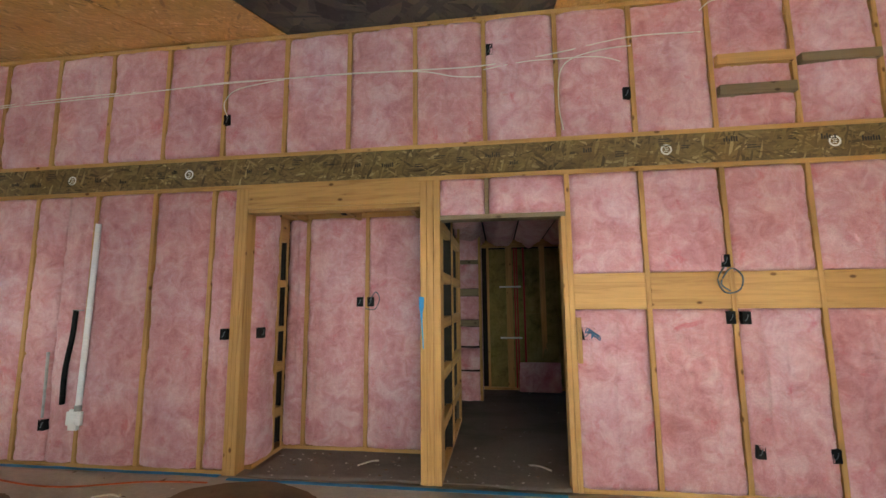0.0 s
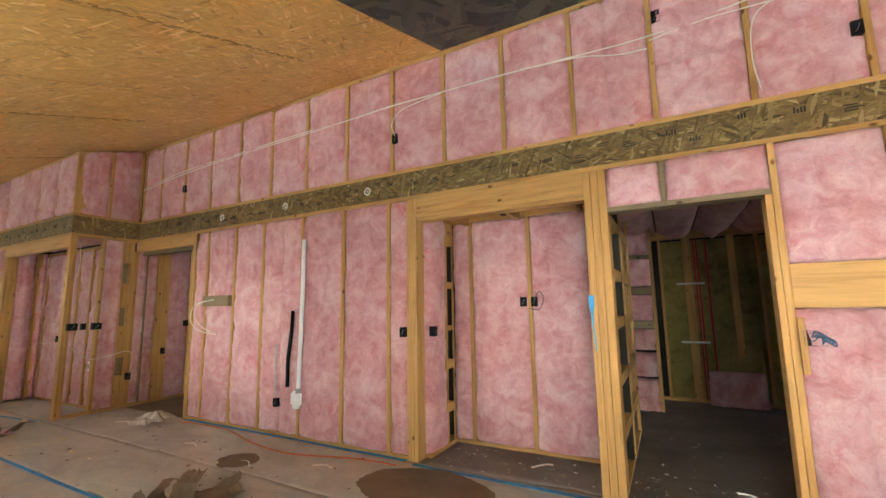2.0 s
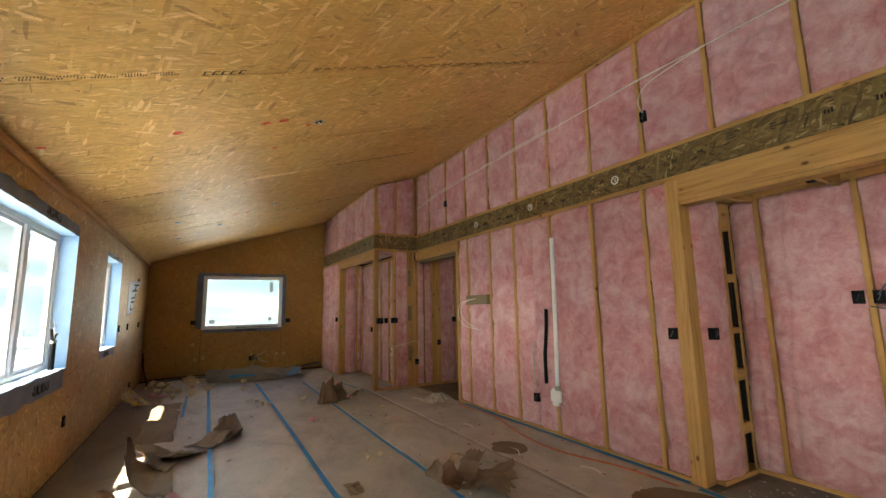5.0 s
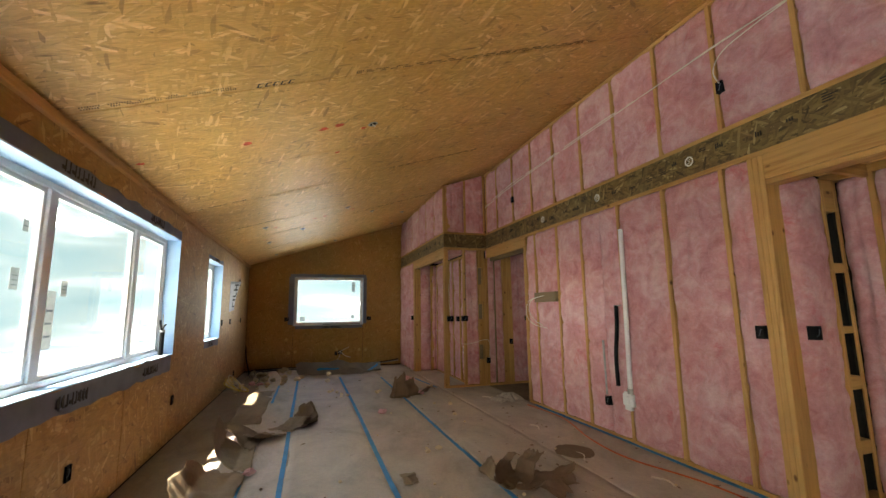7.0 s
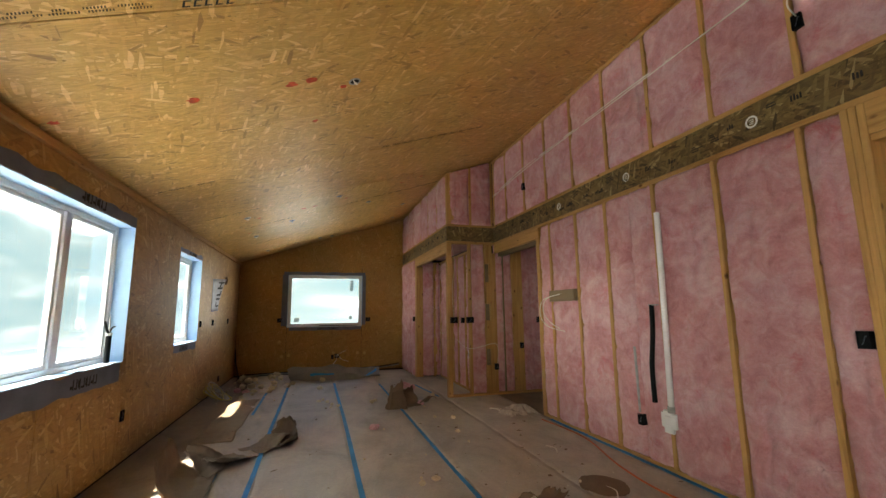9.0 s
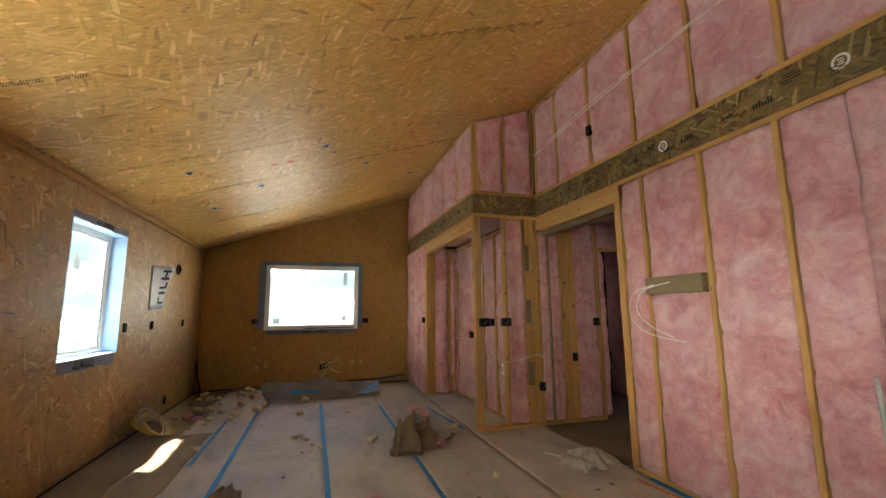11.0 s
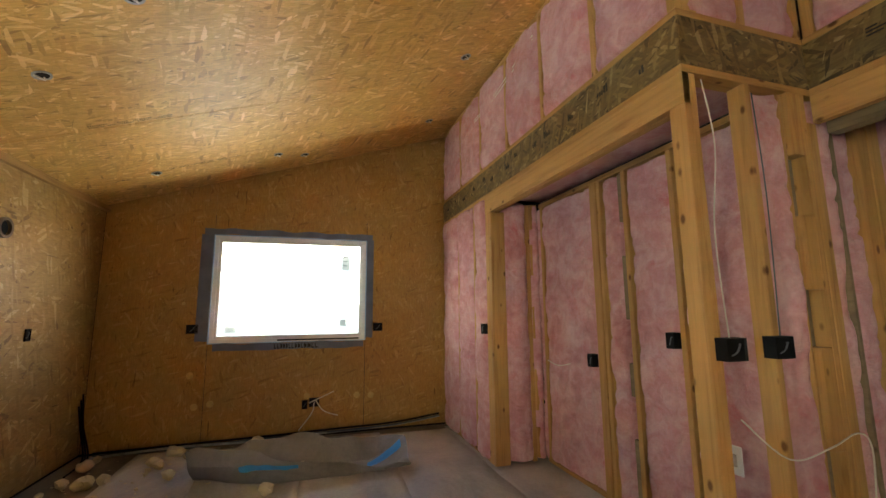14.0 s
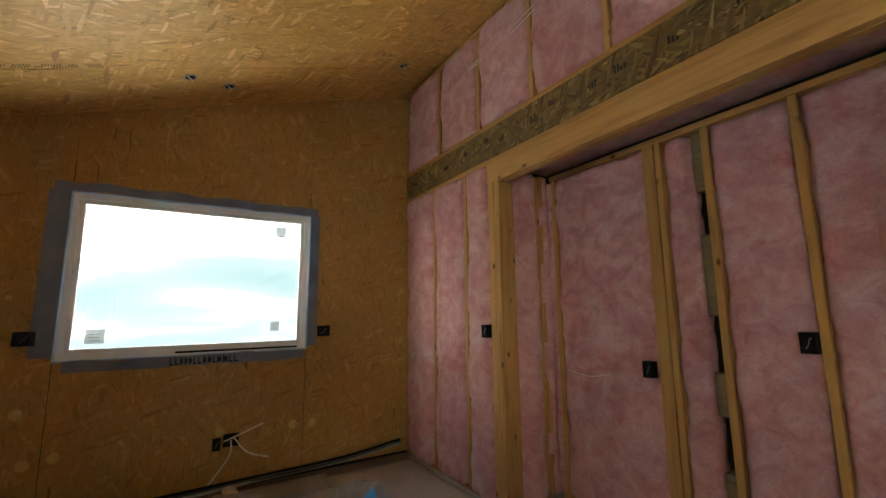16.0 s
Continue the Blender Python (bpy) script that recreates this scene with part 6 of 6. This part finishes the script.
for x, y, r in spots:
    o = new("foam_scrap", rnd.choice(lumps))
    o.matrix_world = pose(x, y, 0.013 if y > -0.6 else -0.006, 0, 0, rnd.uniform(0, 360)) @ Matrix.Diagonal((r * 1.1, r * 0.9, r * 1.1, 1))
    tagged(o, "broken chunk of cream insulating foam on the floor", "foam scrap", "foam scraps")
for x, y, r in ((-5.85, 1.2, 0.05), (-8.3, 2.05, 0.08), (-8.15, 2.15, 0.06), (-9.0, -0.75, 0.06), (-8.9, -0.6, 0.05), (-6.9, 2.0, 0.05), (-4.15, -0.2, 0.04)):
    o = new("insulation_scrap", rnd.choice(pink_lumps))
    o.matrix_world = pose(x, y, 0.014 if y > -0.6 else -0.006, 0, 0, rnd.uniform(0, 360)) @ Matrix.Diagonal((r * 1.3, r, r, 1))
    tagged(o, "torn tuft of pink insulation on the floor", "insulation scrap", "insulation scraps")

# coil of cable by the window wall
coil = thing("cable_coil", (-8.36, -0.93, -0.006), "cream cable coil leaning against the window wall", "cable coil")
rnd = random.Random(2)
for k in range(10):
    r0 = 0.20 + 0.03 * rnd.uniform(-1, 1)
    tilt = radians(28 + 4.0 * k)
    pts = []
    for q in range(12):
        a = q * math.tau / 12
        pts.append((r0 * math.cos(a) + 0.012 * rnd.uniform(-1, 1), -r0 * math.sin(a) * math.cos(tilt), 0.012 + r0 * (1 + math.sin(a)) * math.sin(tilt) * 0.75))
    part("loop", tube(pts, 0.007, True, 6), CABLE_YELLOW if k % 3 == 0 else CABLE, coil, "", True)
part("tail", tube([(0.15, -0.1, 0.08), (0.3, -0.2, 0.1), (0.45, -0.26, 0.22), (0.55, -0.27, 0.4)], 0.004), CABLE_GREY, coil, "grey loose end", True)

# extension cord, cables along the end wall, scraps by the wall end
cable([(-5.6, 3.22, 0.02), (-4.8, 3.26, 0.02), (-4.0, 3.05, 0.02), (-3.4, 3.0, 0.02), (-2.8, 3.16, 0.02), (-2.3, 3.2, 0.02)], 0.007, ORANGE, "orange extension cord along the wall foot")
for k, (y0, z0) in enumerate(((0.03, 0.02), (0.05, 0.045), (0.09, 0.015))):
    cable([(XE + 0.06 + y0, -1.0, z0), (XE + 0.09 + y0, -0.3, z0 + 0.02 * k), (XE + 0.05 + y0, 0.5, z0 + 0.02), (XE + 0.08, 1.2, z0 + 0.03), (XE + 0.05, 1.9, z0 + 0.04), (XE + 0.05, 2.45, z0 + 0.10)], 0.011, (CABLE_GREY, BLACK, METAL)[k], "dark cable bundle along the end wall foot")
cable([(XE + 0.03, 0.95, 0.36), (XE + 0.12, 1.05, 0.42), (XE + 0.2, 1.2, 0.5)], 0.006, CABLE, "white cable sprouting from the end wall box")
cable([(XE + 0.03, 1.0, 0.36), (XE + 0.15, 0.98, 0.28), (XE + 0.2, 0.85, 0.12)], 0.006, CABLE, "white cable sprouting from the end wall box")
cable([(XE + 0.03, 1.02, 0.38), (XE + 0.18, 1.1, 0.3), (XE + 0.22, 1.25, 0.25)], 0.006, CABLE, "white cable sprouting from the end wall box")
for k in range(3):
    cable([(XE + 0.12 + 0.03 * k, YL + 0.03, 0.6 - 0.05 * k), (XE + 0.1 + 0.03 * k, YL + 0.05, 0.3), (XE + 0.12 + 0.05 * k, YL + 0.12, 0.03), (XE + 0.4 + 0.1 * k, YL + 0.16, 0.01)], 0.008, BLACK, "black cable dropping in the room corner")
for x, y, a in ((-1.15, 3.75, 40), (0.35, 3.8, -30), (-2.9, 2.9, 10), (-4.6, 2.75, 0), (-3.6, 2.65, -15), (-6.3, 2.9, 20)):
    c, s = math.cos(radians(a)), math.sin(radians(a))
    cable([(x - 0.1 * c, y - 0.1 * s, 0.014), (x + 0.02 * s, y + 0.04, 0.016), (x + 0.1 * c, y + 0.1 * s, 0.014)], 0.007, CABLE, "short offcut of white cable on the floor")
crumple("paper_scrap", (-6.15, 3.2, 0.0), (0.5, 0.35), 0.1, 41, RAG, "heap of pale torn scraps by the wall end", 0, 5.0, "paper")
crumple("paper_scrap", (-6.05, 2.98, 0.0), (0.3, 0.25), 0.06, 43, RAG, "heap of pale torn scraps by the wall end", 30, 5.0, "paper")


# fine litter: too many and too small to count
def litter(name, count, seed, material, label, areas, smallest, largest):
    r0 = random.Random(seed)
    bm = bmesh.new()
    for k in range(count):
        x0, x1, y0, y1 = r0.choice(areas)
        x, y, r = r0.uniform(x0, x1), r0.uniform(y0, y1), r0.uniform(smallest, largest)
        z = 0.013 if y > -0.6 else -0.004
        a = r0.uniform(0, math.tau)
        vs = []
        for q in range(4):
            b2 = a + q * math.tau / 4 + r0.uniform(-0.4, 0.4)
            rr = r * r0.uniform(0.5, 1.2) * (1.6 if q % 2 else 0.8)
            vs.append(bm.verts.new((x + rr * math.cos(b2), y + rr * math.sin(b2), z + r0.uniform(0.0, 0.35) * r)))
        top = bm.verts.new((x, y, z + r * r0.uniform(0.3, 0.8)))
        for q in range(4):
            bm.faces.new((vs[q], vs[(q + 1) % 4], top))
    return tagged(part(name, bm, material), label, "litter", "", "stuff")


ROOM = [(-9.0, -0.5, -0.5, 3.2), (-6.0, -1.0, 1.5, 3.3), (-2.1, 0.5, 3.4, 4.0), (-0.3, 1.4, 3.6, 6.8)]
litter("pale_litter", 330, 7, RAG, "pale crumbs and paper bits over the floor", ROOM, 0.004, 0.016)
litter("dark_litter", 260, 8, PAPER_BROWN, "dark crumbs and torn paper bits over the floor", ROOM, 0.005, 0.022)
litter("foam_litter", 160, 9, FOAM, "cream foam crumbs near the window wall", [(-10.8, -8.6, -1.0, 0.6), (-10.8, -7.6, -1.0, -0.2)], 0.006, 0.018)
